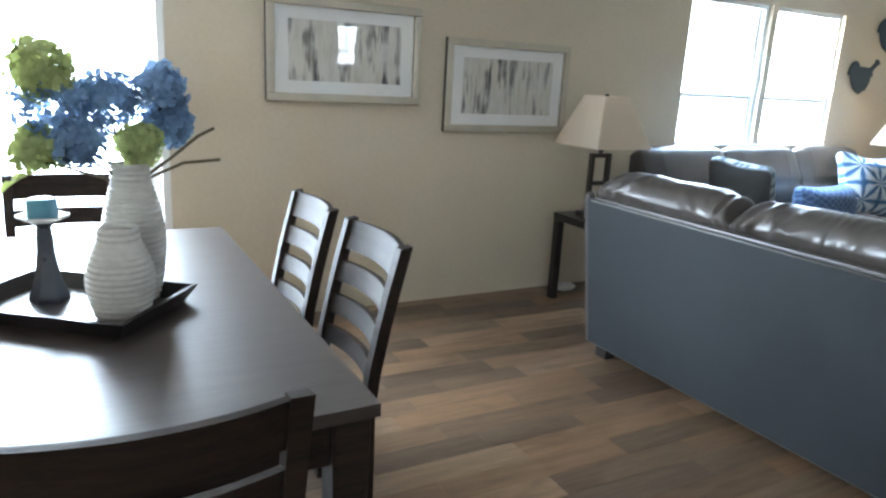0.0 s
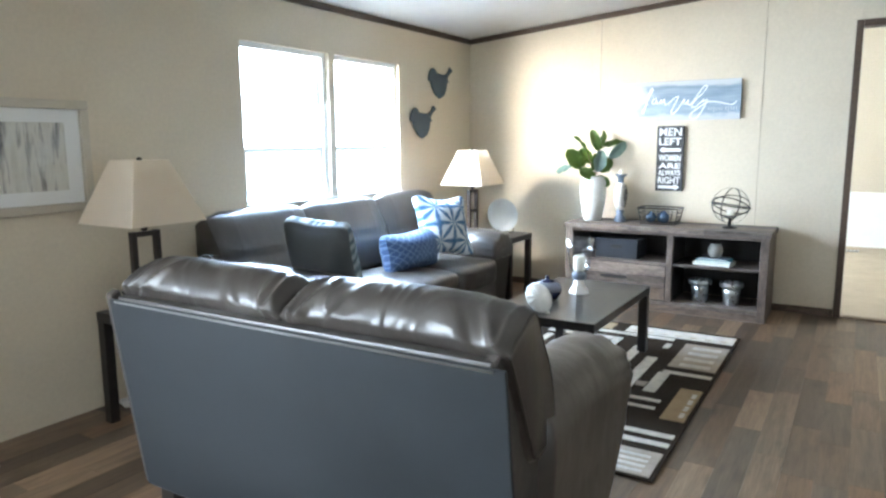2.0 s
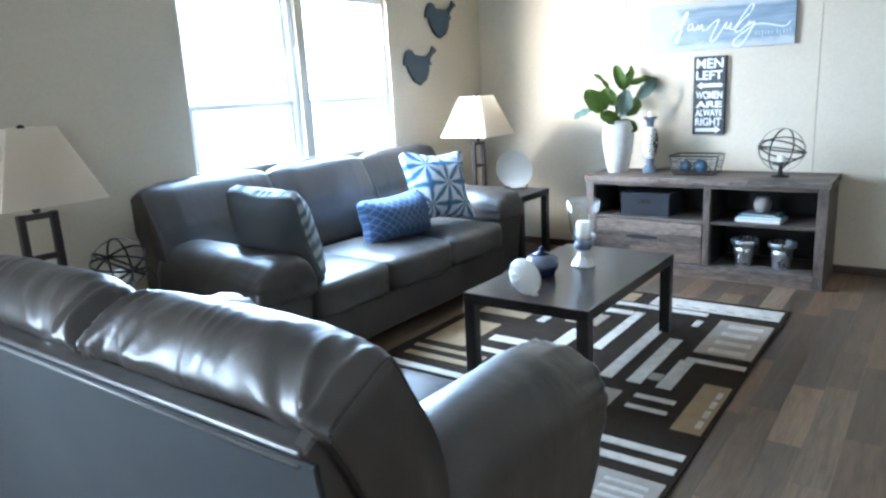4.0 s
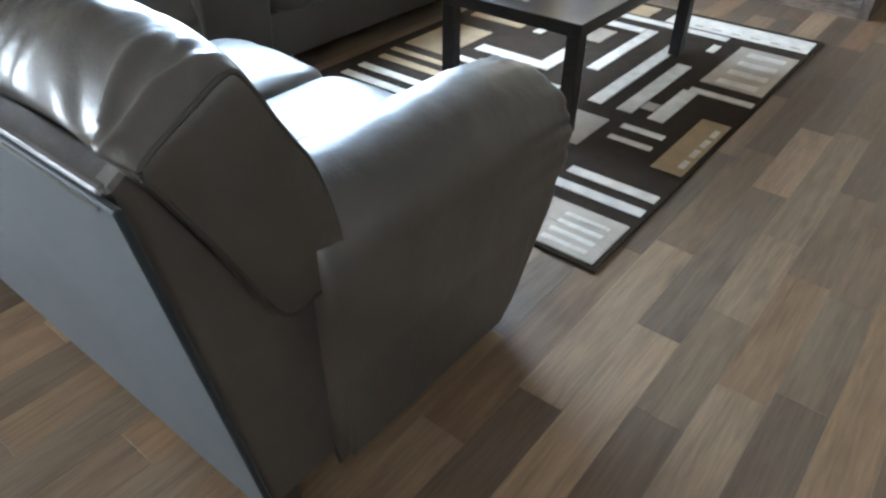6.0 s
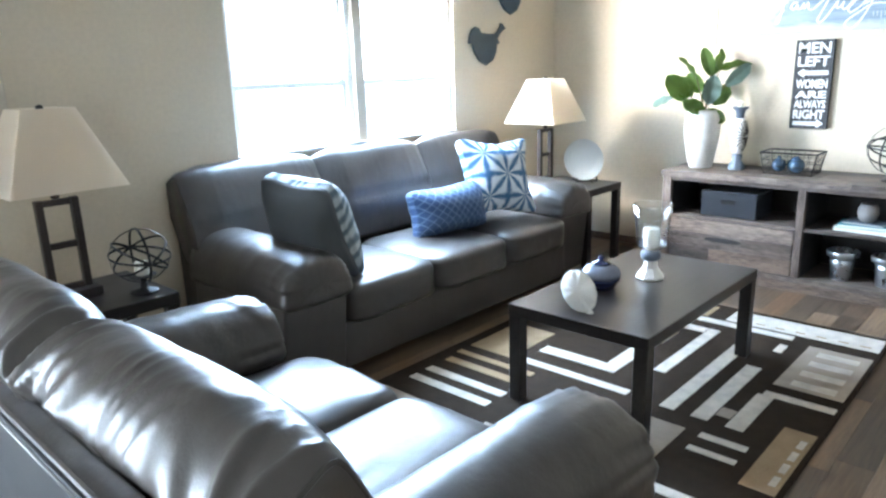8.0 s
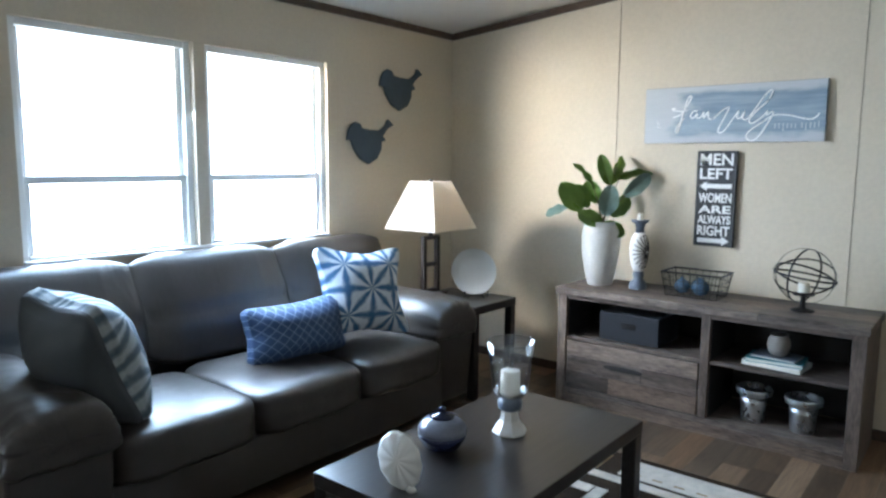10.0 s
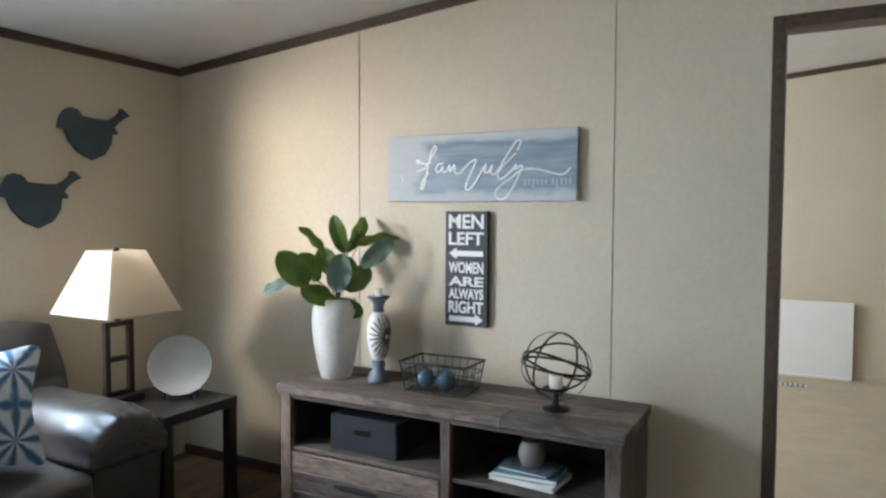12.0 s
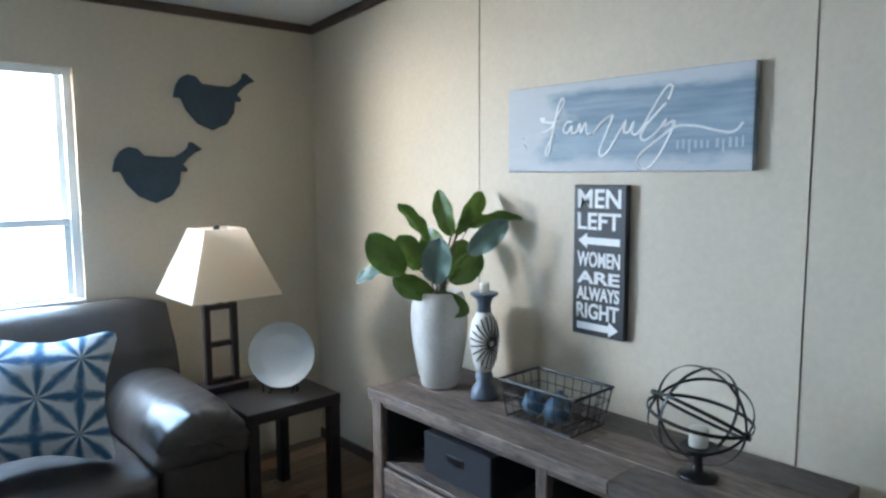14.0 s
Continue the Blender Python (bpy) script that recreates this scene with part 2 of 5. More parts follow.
M_SHADE = plain("linen_shade", (0.79, 0.71, 0.61), 0.85, vary=0.04, fine=400, bump=0.5)
nt = M_SHADE.node_tree
thru, both = nt.nodes.new("ShaderNodeBsdfTranslucent"), nt.nodes.new("ShaderNodeMixShader")
thru.inputs[0].default_value, both.inputs[0].default_value = (0.92, 0.84, 0.74, 1), 0.62
nt.links.new(nt.nodes["Principled BSDF"].outputs[0], both.inputs[1])
nt.links.new(thru.outputs[0], both.inputs[2])
nt.links.new(both.outputs[0], nt.nodes["Material Output"].inputs[0])
M_CERAMIC = plain("white_ceramic", (0.72, 0.69, 0.64), 0.38, vary=0.06)
M_VASE = plain("chalky_white_ceramic", (0.54, 0.52, 0.48), 0.62, vary=0.14, scale=9, fine=70, bump=0.5, dist=0.002)
M_PLATE = plain("pale_glazed_plate", (0.50, 0.51, 0.50), 0.2, vary=0.05)
M_LEAF = plain("fig_leaf", (0.052, 0.110, 0.024), 0.3, vary=0.45, scale=9, fine=60, bump=0.3)
M_LEAFPALE = plain("fig_leaf_underside", (0.16, 0.24, 0.20), 0.42, vary=0.25, scale=12)
M_STEM = plain("brown_stem", (0.10, 0.075, 0.04), 0.7)
M_SIGNBLUE = wood_mat("washed_blue_board", (0.13, 0.195, 0.25), (0.31, 0.38, 0.44), 0.65, grain=(9, 1.0, 12), bump=0.3)
nt = M_SIGNBLUE.node_tree
n_, l_ = nt.nodes, nt.links
sep_ = n_.new("ShaderNodeSeparateXYZ")
l_.new(n_.new("ShaderNodeTexCoord").outputs["Object"], sep_.inputs[0])
# pale bands at top and bottom; the left end whitens with painted window glare
edge_ = math_node(n_, l_, "MULTIPLY", math_node(n_, l_, "ABSOLUTE", sep_.outputs[2]), 5.6)
wash_glare_ = math_node(n_, l_, "ADD", math_node(n_, l_, "MAXIMUM", edge_, math_node(n_, l_, "ADD", math_node(n_, l_, "MULTIPLY", sep_.outputs[1], 1.1), 0.38)), math_node(n_, l_, "MULTIPLY", noise_tex(n_, l_, link_coords(n_, l_, (1, 5, 14)), 1.0, 4), 0.5))
pale_ = ramp(n_, l_, wash_glare_, ((0.86, (0, 0, 0)), (1.30, (0.75, 0.75, 0.75))))
bsdf_ = n_["Principled BSDF"]
l_.new(mix_col(n_, l_, pale_, bsdf_.inputs["Base Color"].links[0].from_socket, (0.54, 0.545, 0.55)), bsdf_.inputs["Base Color"])
M_SIGNBLACK = plain("charcoal_board", (0.035, 0.036, 0.040), 0.6)
M_LETTER = plain("white_lettering", (0.80, 0.80, 0.78), 0.7, vary=0.08)
M_LETTERFADE = plain("faded_lettering", (0.45, 0.49, 0.53), 0.7)
M_BIRD = plain("slate_blue_metal", (0.042, 0.070, 0.098), 0.55, 0.2, vary=0.25, scale=12)
M_FRAME = plain("champagne_frame", (0.50, 0.45, 0.37), 0.36, 0.55, vary=0.12)
M_FRAMESIDE = plain("dark_frame_side", (0.04, 0.032, 0.026), 0.5)
M_MAT = plain("white_mat_board", (0.76, 0.76, 0.75), 0.8, vary=0.02)
M_ART1, M_ART2 = art_mat("trunks_art", 3.0), art_mat("trunks_art_b", 8.2)
M_STAR = star_fabric("star_fabric", 5.2, (0.60, 0.65, 0.69), (0.045, 0.135, 0.26))
M_STARTEAL = star_fabric("teal_star_fabric", 5.2, (0.33, 0.36, 0.37), (0.075, 0.11, 0.13))
M_LATTICE = lattice_fabric("blue_lattice_fabric", (0.038, 0.078, 0.165), (0.16, 0.23, 0.35))
M_BLUEGLAZE = plain("blue_glaze", (0.016, 0.020, 0.048), 0.12, vary=0.3)
M_WHITEGLAZE = plain("white_blue_glaze", (0.15, 0.16, 0.20), 0.15, vary=0.2)
M_STEEL = plain("galvanized_steel", (0.52, 0.53, 0.54), 0.30, 1.0, vary=0.12, scale=20)
M_WAX = plain("cream_wax", (0.74, 0.70, 0.60), 0.5, vary=0.03)
M_TEALWAX = plain("teal_wax", (0.06, 0.22, 0.30), 0.4)
M_STONEBLUE = plain("blue_grey_ceramic", (0.11, 0.135, 0.17), 0.35, vary=0.2)
M_DARKGLAZE = plain("dark_slate_glaze", (0.035, 0.040, 0.050), 0.3, vary=0.25)
M_NAVYBOX = plain("charcoal_blue_fabric", (0.013, 0.015, 0.020), 0.85, fine=300, bump=0.5)
M_TEALBOOK = plain("teal_book_cloth", (0.05, 0.24, 0.27), 0.6)
M_GREYPOT = plain("grey_stoneware", (0.23, 0.21, 0.19), 0.6)
M_PAPER = plain("book_pages", (0.70, 0.67, 0.58), 0.8, stretch=(1, 1, 20))
M_RUGDARK = plain("dark_brown_pile", (0.038, 0.025, 0.017), 0.95, vary=0.3, scale=14, fine=260, bump=1.0, dist=0.006, spec=0.1)
M_RUGCREAM = plain("cream_pile", (0.60, 0.53, 0.45), 0.95, vary=0.24, scale=16, fine=240, bump=1.0, dist=0.006, spec=0.1)
M_RUGTAN = plain("tan_pile", (0.36, 0.25, 0.15), 0.95, vary=0.2, scale=10, fine=240, bump=1.0, dist=0.006, spec=0.1)
M_RUGTAUPE = plain("taupe_pile", (0.42, 0.34, 0.27), 0.95, vary=0.2, scale=8, fine=240, bump=1.0, dist=0.006, spec=0.1)
M_HYDRANGEA = plain("blue_petal", (0.17, 0.28, 0.43), 0.7, vary=0.45, scale=25)
M_GREENPETAL = plain("lime_petal", (0.42, 0.47, 0.22), 0.7, vary=0.4, scale=25)
for mt_, tint_ in ((M_HYDRANGEA, (0.24, 0.38, 0.56, 1)), (M_GREENPETAL, (0.50, 0.58, 0.16, 1)), (M_LEAF, (0.16, 0.26, 0.04, 1))):
    nt = mt_.node_tree
    thru, both = nt.nodes.new("ShaderNodeBsdfTranslucent"), nt.nodes.new("ShaderNodeMixShader")
    thru.inputs[0].default_value, both.inputs[0].default_value = tint_, 0.3
    nt.links.new(nt.nodes["Principled BSDF"].outputs[0], both.inputs[1])
    nt.links.new(thru.outputs[0], both.inputs[2])
    nt.links.new(both.outputs[0], nt.nodes["Material Output"].inputs[0])
M_GREYCLOTH = plain("dark_grey_cloth", (0.065, 0.070, 0.074), 0.8, fine=260, bump=0.4)
M_DAYLIGHT, n_, l_, p_ = node_mat("hazy_bright_sky")
p_.inputs["Base Color"].default_value = (0.8, 0.85, 0.9, 1)
p_.inputs["Emission Color"].default_value, p_.inputs["Emission Strength"].default_value = (0.66, 0.89, 1.18, 1), 7.5
M_GROUND = plain("pale_gravel_ground", (0.45, 0.43, 0.40), 0.95, vary=0.25, scale=0.7, fine=9)

# ---- mesh helpers ----


def part(name, bm, material, parent=None, label="", smooth=False, kind=""):
    me = bpy.data.meshes.new(name)
    if smooth:
        for f in bm.faces:
            f.smooth = True
    bm.to_mesh(me)
    bm.free()
    for m in material if isinstance(material, (list, tuple)) else [material]:
        me.materials.append(m)
    ob = new(name, me)
    if parent:
        ob.parent = parent
    return tagged(ob, label, kind=kind)


def thing(name, label, category, at=(0, 0, 0), turn=0, group="", tilt=0):
    ob = new(name)
    ob.empty_display_size = 0.1
    ob.matrix_world = pose(*at, tilt, 0, turn)
    return tagged(ob, label, category, group)


def box(x0, x1, y0, y1, z0, z1, bevel=0.0, seg=2, bm=None):
    bm = bm or bmesh.new()
    got = bmesh.ops.create_cube(bm, size=1.0)["verts"]
    for v in got:
        v.co = Vector((x0 + (v.co.x + 0.5) * (x1 - x0), y0 + (v.co.y + 0.5) * (y1 - y0), z0 + (v.co.z + 0.5) * (z1 - z0)))
    if bevel:
        edges = {e for v in got for e in v.link_edges}
        bmesh.ops.bevel(bm, geom=list(edges), offset=bevel, segments=seg, affect="EDGES", profile=0.5)
    return bm


def lathe(profile, seg=32, at=(0, 0, 0), bm=None, ripple=None):
    """Turn (radius, height) pairs about z."""
    bm = bm or bmesh.new()
    rings = []
    for r, z in profile:
        ring = []
        for k in range(seg):
            a = 2 * math.pi * k / seg
            rr = max(r, 0.0004) * (ripple(a) if ripple else 1)
            ring.append(bm.verts.new((at[0] + rr * math.cos(a), at[1] + rr * math.sin(a), at[2] + z)))
        rings.append(ring)
    for a, b in zip(rings, rings[1:]):
        for k in range(seg):
            bm.faces.new((a[k], a[(k + 1) % seg], b[(k + 1) % seg], b[k]))
    bm.faces.new(rings[0][::-1])
    bm.faces.new(rings[-1])
    return bm


def tube(points, r, seg=6, closed=False, bm=None):
    bm = bm or bmesh.new()
    pts = [Vector(p) for p in points]
    rings = []
    for i, p in enumerate(pts):
        a = pts[i - 1] if (i or closed) else p
        b = pts[(i + 1) % len(pts)] if (i < len(pts) - 1 or closed) else p
        d = (b - a).normalized()
        side = d.cross(Vector((0, 0, 1)) if abs(d.z) < 0.9 else Vector((1, 0, 0))).normalized()
        up = side.cross(d)
        rings.append([bm.verts.new(p + r * (math.cos(t) * side + math.sin(t) * up)) for t in (2 * math.pi * k / seg for k in range(seg))])
    pairs = list(zip(rings, rings[1:])) + ([(rings[-1], rings[0])] if closed else [])
    for a, b in pairs:
        for k in range(seg):
            bm.faces.new((a[k], a[(k + 1) % seg], b[(k + 1) % seg], b[k]))
    if not closed:
        bm.faces.new(rings[0][::-1])
        bm.faces.new(rings[-1])
    return bm


def ring_points(c, r, axis, count=40):
    """A circle about c whose plane has the given normal."""
    ax = Vector(axis).normalized()
    u = ax.cross(Vector((0, 0, 1)) if abs(ax.z) < 0.9 else Vector((1, 0, 0))).normalized()
    w = ax.cross(u)
    return [Vector(c) + r * (math.cos(t) * u + math.sin(t) * w) for t in (2 * math.pi * k / count for k in range(count))]


def cushion(sx, sy, sz, n=5.0, cuts=11, puff=0.0, wrinkle=0.0, seed=0.0, shape=None, along=None):
    """A stuffed block: a rounded cube with swollen faces and slack creases, centred on its middle."""
    bm = bmesh.new()
    bmesh.ops.create_cube(bm, size=2.0)
    bmesh.ops.subdivide_edges(bm, edges=bm.edges[:], cuts=cuts, use_grid_fill=True)
    for v in bm.verts:
        q = v.co.copy()
        if along:
            s = ((abs(q.x) ** n + abs(q.z) ** n) ** (along / n) + abs(q.y) ** along) ** (-1 / along)
        else:
            s = (abs(q.x) ** n + abs(q.y) ** n + abs(q.z) ** n) ** (-1 / n)
        q = q * s
        w = noise.noise(Vector((q.x * 2.1 + seed, q.y * 2.1, q.z * 2.1 + seed))) * wrinkle
        fold = noise.noise(Vector((q.x * 6 + seed * 3, q.y * 2.5, q.z * 2.5))) * wrinkle * 0.7
        swell = 1 + puff * (1 - min(1, (q.x * q.x + q.z * q.z) / 1.6))
        p = Vector((q.x * sx / 2, q.y * sy / 2 * swell, q.z * sz / 2))
        p += q.normalized() * (w + fold)
        v.co = shape(p, q) if shape else p
    return bm


def loft(profile, x0, x1, count, move, inset=0.03):
    """A stuffed roll: a closed profile of (y, z) swept along x, drawn in at both ends; move(p, s, t) adds the creases."""
    bm = bmesh.new()
    cy = sum(p[0] for p in profile) / len(profile)
    cz = sum(p[1] for p in profile) / len(profile)
    rings = []
    for i in range(count + 1):
        s = i / count
        x = x0 + (x1 - x0) * s
        edge = min(s, 1 - s) * (x1 - x0)
        k = 1 if edge > inset else 0.955 + 0.045 * math.sqrt(max(0, 1 - (1 - edge / inset) ** 2))
        rings.append([bm.verts.new(move(Vector((x, cy + (y - cy) * k, cz + (z - cz) * k)), s, j / len(profile))) for j, (y, z) in enumerate(profile)])
    m = len(profile)
    for a, b in zip(rings, rings[1:]):
        for j in range(m):
            bm.faces.new((a[j], a[(j + 1) % m], b[(j + 1) % m], b[j]))
    bm.faces.new(rings[0][::-1])
    bm.faces.new(rings[-1])
    bmesh.ops.recalc_face_normals(bm, faces=bm.faces[:])
    return bm


def smooth_loop(pts, per=5):
    """A closed Catmull-Rom curve through the points."""
    out, m = [], len(pts)
    for i in range(m):
        p0, p1, p2, p3 = (Vector(pts[(i + k - 1) % m]) for k in range(4))
        for k in range(per):
            t = k / per
            out.append(tuple(0.5 * (2 * p1 + (p2 - p0) * t + (2 * p0 - 5 * p1 + 4 * p2 - p3) * t * t + (3 * p1 - p0 - 3 * p2 + p3) * t ** 3)))
    return out


def flat_outline(points, depth, bevel=0.0):
    """A sheet cut to an outline in x and z, its back at y = 0."""
    bm = bmesh.new()
    face = bm.faces.new([bm.verts.new((x, 0, z)) for x, z in points])
    got = bmesh.ops.extrude_face_region(bm, geom=[face])
    for v in got["geom"]:
        if isinstance(v, bmesh.types.BMVert):
            v.co.y -= depth
    bmesh.ops.recalc_face_normals(bm, faces=bm.faces[:])
    if bevel:
        bmesh.ops.bevel(bm, geom=bm.edges[:], offset=bevel, segments=1, affect="EDGES")
    return bm


def lettering(name, words, size, material, parent, at, rot, width=None, shear=0.0, bold=0.0, label=""):
    cu = bpy.data.curves.new(name, "FONT")
    cu.body, cu.size, cu.shear, cu.extrude, cu.offset = words, size, shear, 0.0012, bold
    cu.align_x, cu.align_y = "CENTER", "CENTER"
    tmp = new("tmp_text", cu)
    bpy.context.view_layer.update()
    me = bpy.data.meshes.new_from_object(tmp.evaluated_get(bpy.context.evaluated_depsgraph_get()))
    bpy.data.objects.remove(tmp)
    xs = [v.co.x for v in me.vertices]
    ys = [v.co.y for v in me.vertices]
    cx, cy, k = (min(xs) + max(xs)) / 2, (min(ys) + max(ys)) / 2, (width / (max(xs) - min(xs)) if width else 1)
    hy = size / (max(ys) - min(ys)) if width else 1
    for v in me.vertices:
        v.co = Vector(((v.co.x - cx) * k, (v.co.y - cy) * hy, v.co.z))
    me.materials.clear()
    me.materials.append(material)
    ob = new(name, me)
    ob.parent = parent
    ob.matrix_basis = pose(*at, *rot)
    return tagged(ob, label)


def wall_with_holes(name, axis, at, thick, lo, hi, top, holes, label):
    """A wall along x or y, cut into blocks round its openings (a0, a1, z0, z1); top is a function of the place along it."""
    bm = bmesh.new()
    cuts = sorted({lo, hi, *[h[0] for h in holes], *[h[1] for h in holes], *([RIDGE] if axis == "y" and lo < RIDGE < hi else [])})
    for a, b in zip(cuts, cuts[1:]):
        mid = (a + b) / 2
        spans, z = [], 0.0
        for h in sorted((h for h in holes if h[0] <= mid <= h[1]), key=lambda h: h[2]):
            spans.append((z, h[2]))
            z = h[3]
        spans.append((z, None))
        for z0, z1 in spans:
            if z1 is not None and z1 - z0 < 0.001:
                continue
            fresh = box(*((a, b, at, at + thick) if axis == "x" else (at, at + thick, a, b)), z0, z1 or z0 + 5)
            if z1 is None:
                for v in fresh.verts:
                    if v.co.z > z0 + 2:
                        v.co.z = top(v.co.y if axis == "y" else at)
            me = bpy.data.meshes.new("tmp")
            fresh.to_mesh(me)
            fresh.free()
            bm.from_mesh(me)
            bpy.data.meshes.remove(me)
    ob = part(name, bm, M_WALL)
    return tagged(ob, label, "wall", kind="structure")

# ---- structure ----
ground = part("ground", box(-250, 250, -250, 250, -0.5, -0.35), M_GROUND)
tagged(ground, "pale gravelly ground outside the house", "ground", kind="structure")

backdrop = part("backdrop", box(-14, 26, 6.4, 6.5, -0.36, 9), M_DAYLIGHT)
tagged(backdrop, "hazy bright daylight outside the windows", "backdrop", kind="structure")

WIN = (3.98, 5.73, 0.975, 2.04)
PATIO = (-1.33, 0.49, 0.02, 2.05)
DOOR = (-0.42, 0.468, 0.0, 2.222)
wall_with_holes("wall_north", "x", NW, 0.12, WW - 0.12, EW + 0.1, ceil_z, [WIN, PATIO], "beige vinyl-covered wall with window and patio door")
wall_with_holes("wall_east", "y", EW, 0.10, SW, NW, ceil_z, [DOOR], "beige vinyl-covered wall with battens and a cased doorway")
wall_with_holes("wall_south", "x", SW - 0.12, 0.12, WW - 0.12, FAR + 0.1, lambda y: ceil_z(SW), [(4.20, 4.64, 1.48, 2.18), (-2.4, -1.0, 1.05, 2.05)], "plain beige wall with one window")
wall_with_holes("wall_west", "y", WW - 0.12, 0.12, SW, NW, ceil_z, [], "plain beige wall")


def bed_z(y):
    return ceil_z(y) + 0.16


wall_with_holes("wall_bedroom_far", "y", FAR, 0.10, SW, NW, bed_z, [], "beige wall of the next room")
wall_with_holes("wall_bedroom_north", "x", NW, 0.12, EW + 0.1, FAR + 0.1, bed_z, [(8.55, 10.05, 0.95, 2.05)], "beige wall with window in the next room")


def slab(name, x0, x1, lift, label):
    bm = bmesh.new()
    ys = (SW - 0.12, RIDGE, NW + 0.12)
    low = [[bm.verts.new((x, y, ceil_z(y) + lift)) for y in ys] for x in (x0, x1)]
    high = [[bm.verts.new((x, y, ceil_z(y) + lift + 0.1)) for y in ys] for x in (x0, x1)]
    for k in range(2):
        bm.faces.new((low[0][k], low[1][k], low[1][k + 1], low[0][k + 1]))
        bm.faces.new((high[0][k], high[0][k + 1], high[1][k + 1], high[1][k]))
        for s in (0, 1):
            bm.faces.new((low[s][k], low[s][k + 1], high[s][k + 1], high[s][k]))
    for k in (0, 2):
        bm.faces.new((low[0][k], low[1][k], high[1][k], high[0][k]))
    bmesh.ops.recalc_face_normals(bm, faces=bm.faces[:])
    return tagged(part(name, bm, M_CEIL), label, "ceiling", kind="structure")


slab("ceiling", WW - 0.12, EW + 0.05, 0.0, "white textured vaulted ceiling")
slab("ceiling_bedroom", EW + 0.05, FAR + 0.1, 0.16, "white textured ceiling of the next room")


def trim_strip(name, pts, w, h, label, material=None):
    """A strip of w by h swept from point to point; its top follows the points."""
    bm = bmesh.new()
    for (p, q) in zip(pts, pts[1:]):
        p, q = Vector(p), Vector(q)
        side = Vector((-(q - p).y, (q - p).x, 0)).normalized() * w
        vs = [bm.verts.new(c + o) for c in (p, q) for o in (Vector((0, 0, 0)), side, side + Vector((0, 0, -h)), Vector((0, 0, -h * 1.0)))]
        for a, b, c, d in ((0, 1, 2, 3), (7, 6, 5, 4), (0, 4, 5, 1), (1, 5, 6, 2), (2, 6, 7, 3), (3, 7, 4, 0)):
            bm.faces.new((vs[a], vs[b], vs[c], vs[d]))
    bmesh.ops.recalc_face_normals(bm, faces=bm.faces[:])
    return tagged(part(name, bm, material or M_TRIM), label, "trim", kind="structure")


ct = "dark brown trim strip where wall meets ceiling"
trim_strip("trim_ceiling_north", [(EW, NW, EAVE - 0.002), (WW, NW, EAVE - 0.002)], 0.018, 0.045, ct)
trim_strip("trim_ceiling_east", [(EW, RIDGE, ceil_z(RIDGE) - 0.002), (EW, NW - 0.02, ceil_z(NW - 0.02) - 0.002)], 0.018, 0.047, ct)
trim_strip("trim_ceiling_bedroom", [(FAR, RIDGE, bed_z(RIDGE) - 0.002), (FAR, NW, bed_z(NW) - 0.002)], 0.018, 0.05, ct)
bt = "dark brown baseboard along the wall"
trim_strip("baseboard_east", [(EW, DOOR[1] + 0.045, 0.06), (EW, NW - 0.013, 0.06)], 0.012, 0.057, bt)
trim_strip("baseboard_bedroom", [(FAR, SW, 0.06), (FAR, NW, 0.06)], 0.012, 0.058, bt, M_WALL)

for y in (2.468, 1.128):
    b = part("trim_batten", box(EW - 0.004, EW + 0.001, y - 0.006, y + 0.006, 0.062, ceil_z(y) - 0.05, 0.001, 1), M_WALL)
    tagged(b, "thin beige batten over a wall panel joint", "trim", kind="structure")
    g = part("trim_batten_shadow_gap", box(EW - 0.002, EW + 0.001, y - 0.0079, y - 0.0066, 0.062, ceil_z(y) - 0.05), M_FRAMESIDE)
    tagged(g, "dark seam beside a wall batten", "trim", kind="structure")
b = part("trim_batten", box(EW - 0.004, EW + 0.001, 0.475, 0.487, DOOR[3] + 0.05, ceil_z(0.48) - 0.05, 0.001, 1), M_WALL)
tagged(b, "thin beige batten over a wall panel joint", "trim", kind="structure")

door_case = thing("door_1", "dark brown cased doorway standing open", "doorway", (EW, 0, 0))
door_case["kind"] = "structure"
part("casing", box(-0.016, 0.116, DOOR[1] - 0.006, DOOR[1] + 0.042, 0, DOOR[3] + 0.046, 0.004), M_TRIM, door_case)
part("casing", box(-0.016, 0.116, DOOR[0] - 0.042, DOOR[0] + 0.006, 0, DOOR[3] + 0.046, 0.004), M_TRIM, door_case)
part("casing", box(-0.016, 0.116, DOOR[0] + 0.007, DOOR[1] - 0.007, DOOR[3] - 0.004, DOOR[3] + 0.046, 0.004), M_TRIM, door_case)
part("threshold", box(-0.01, 0.05, DOOR[0] + 0.007, DOOR[1] - 0.007, 0.0, 0.008, 0.002), M_PLANK, door_case)


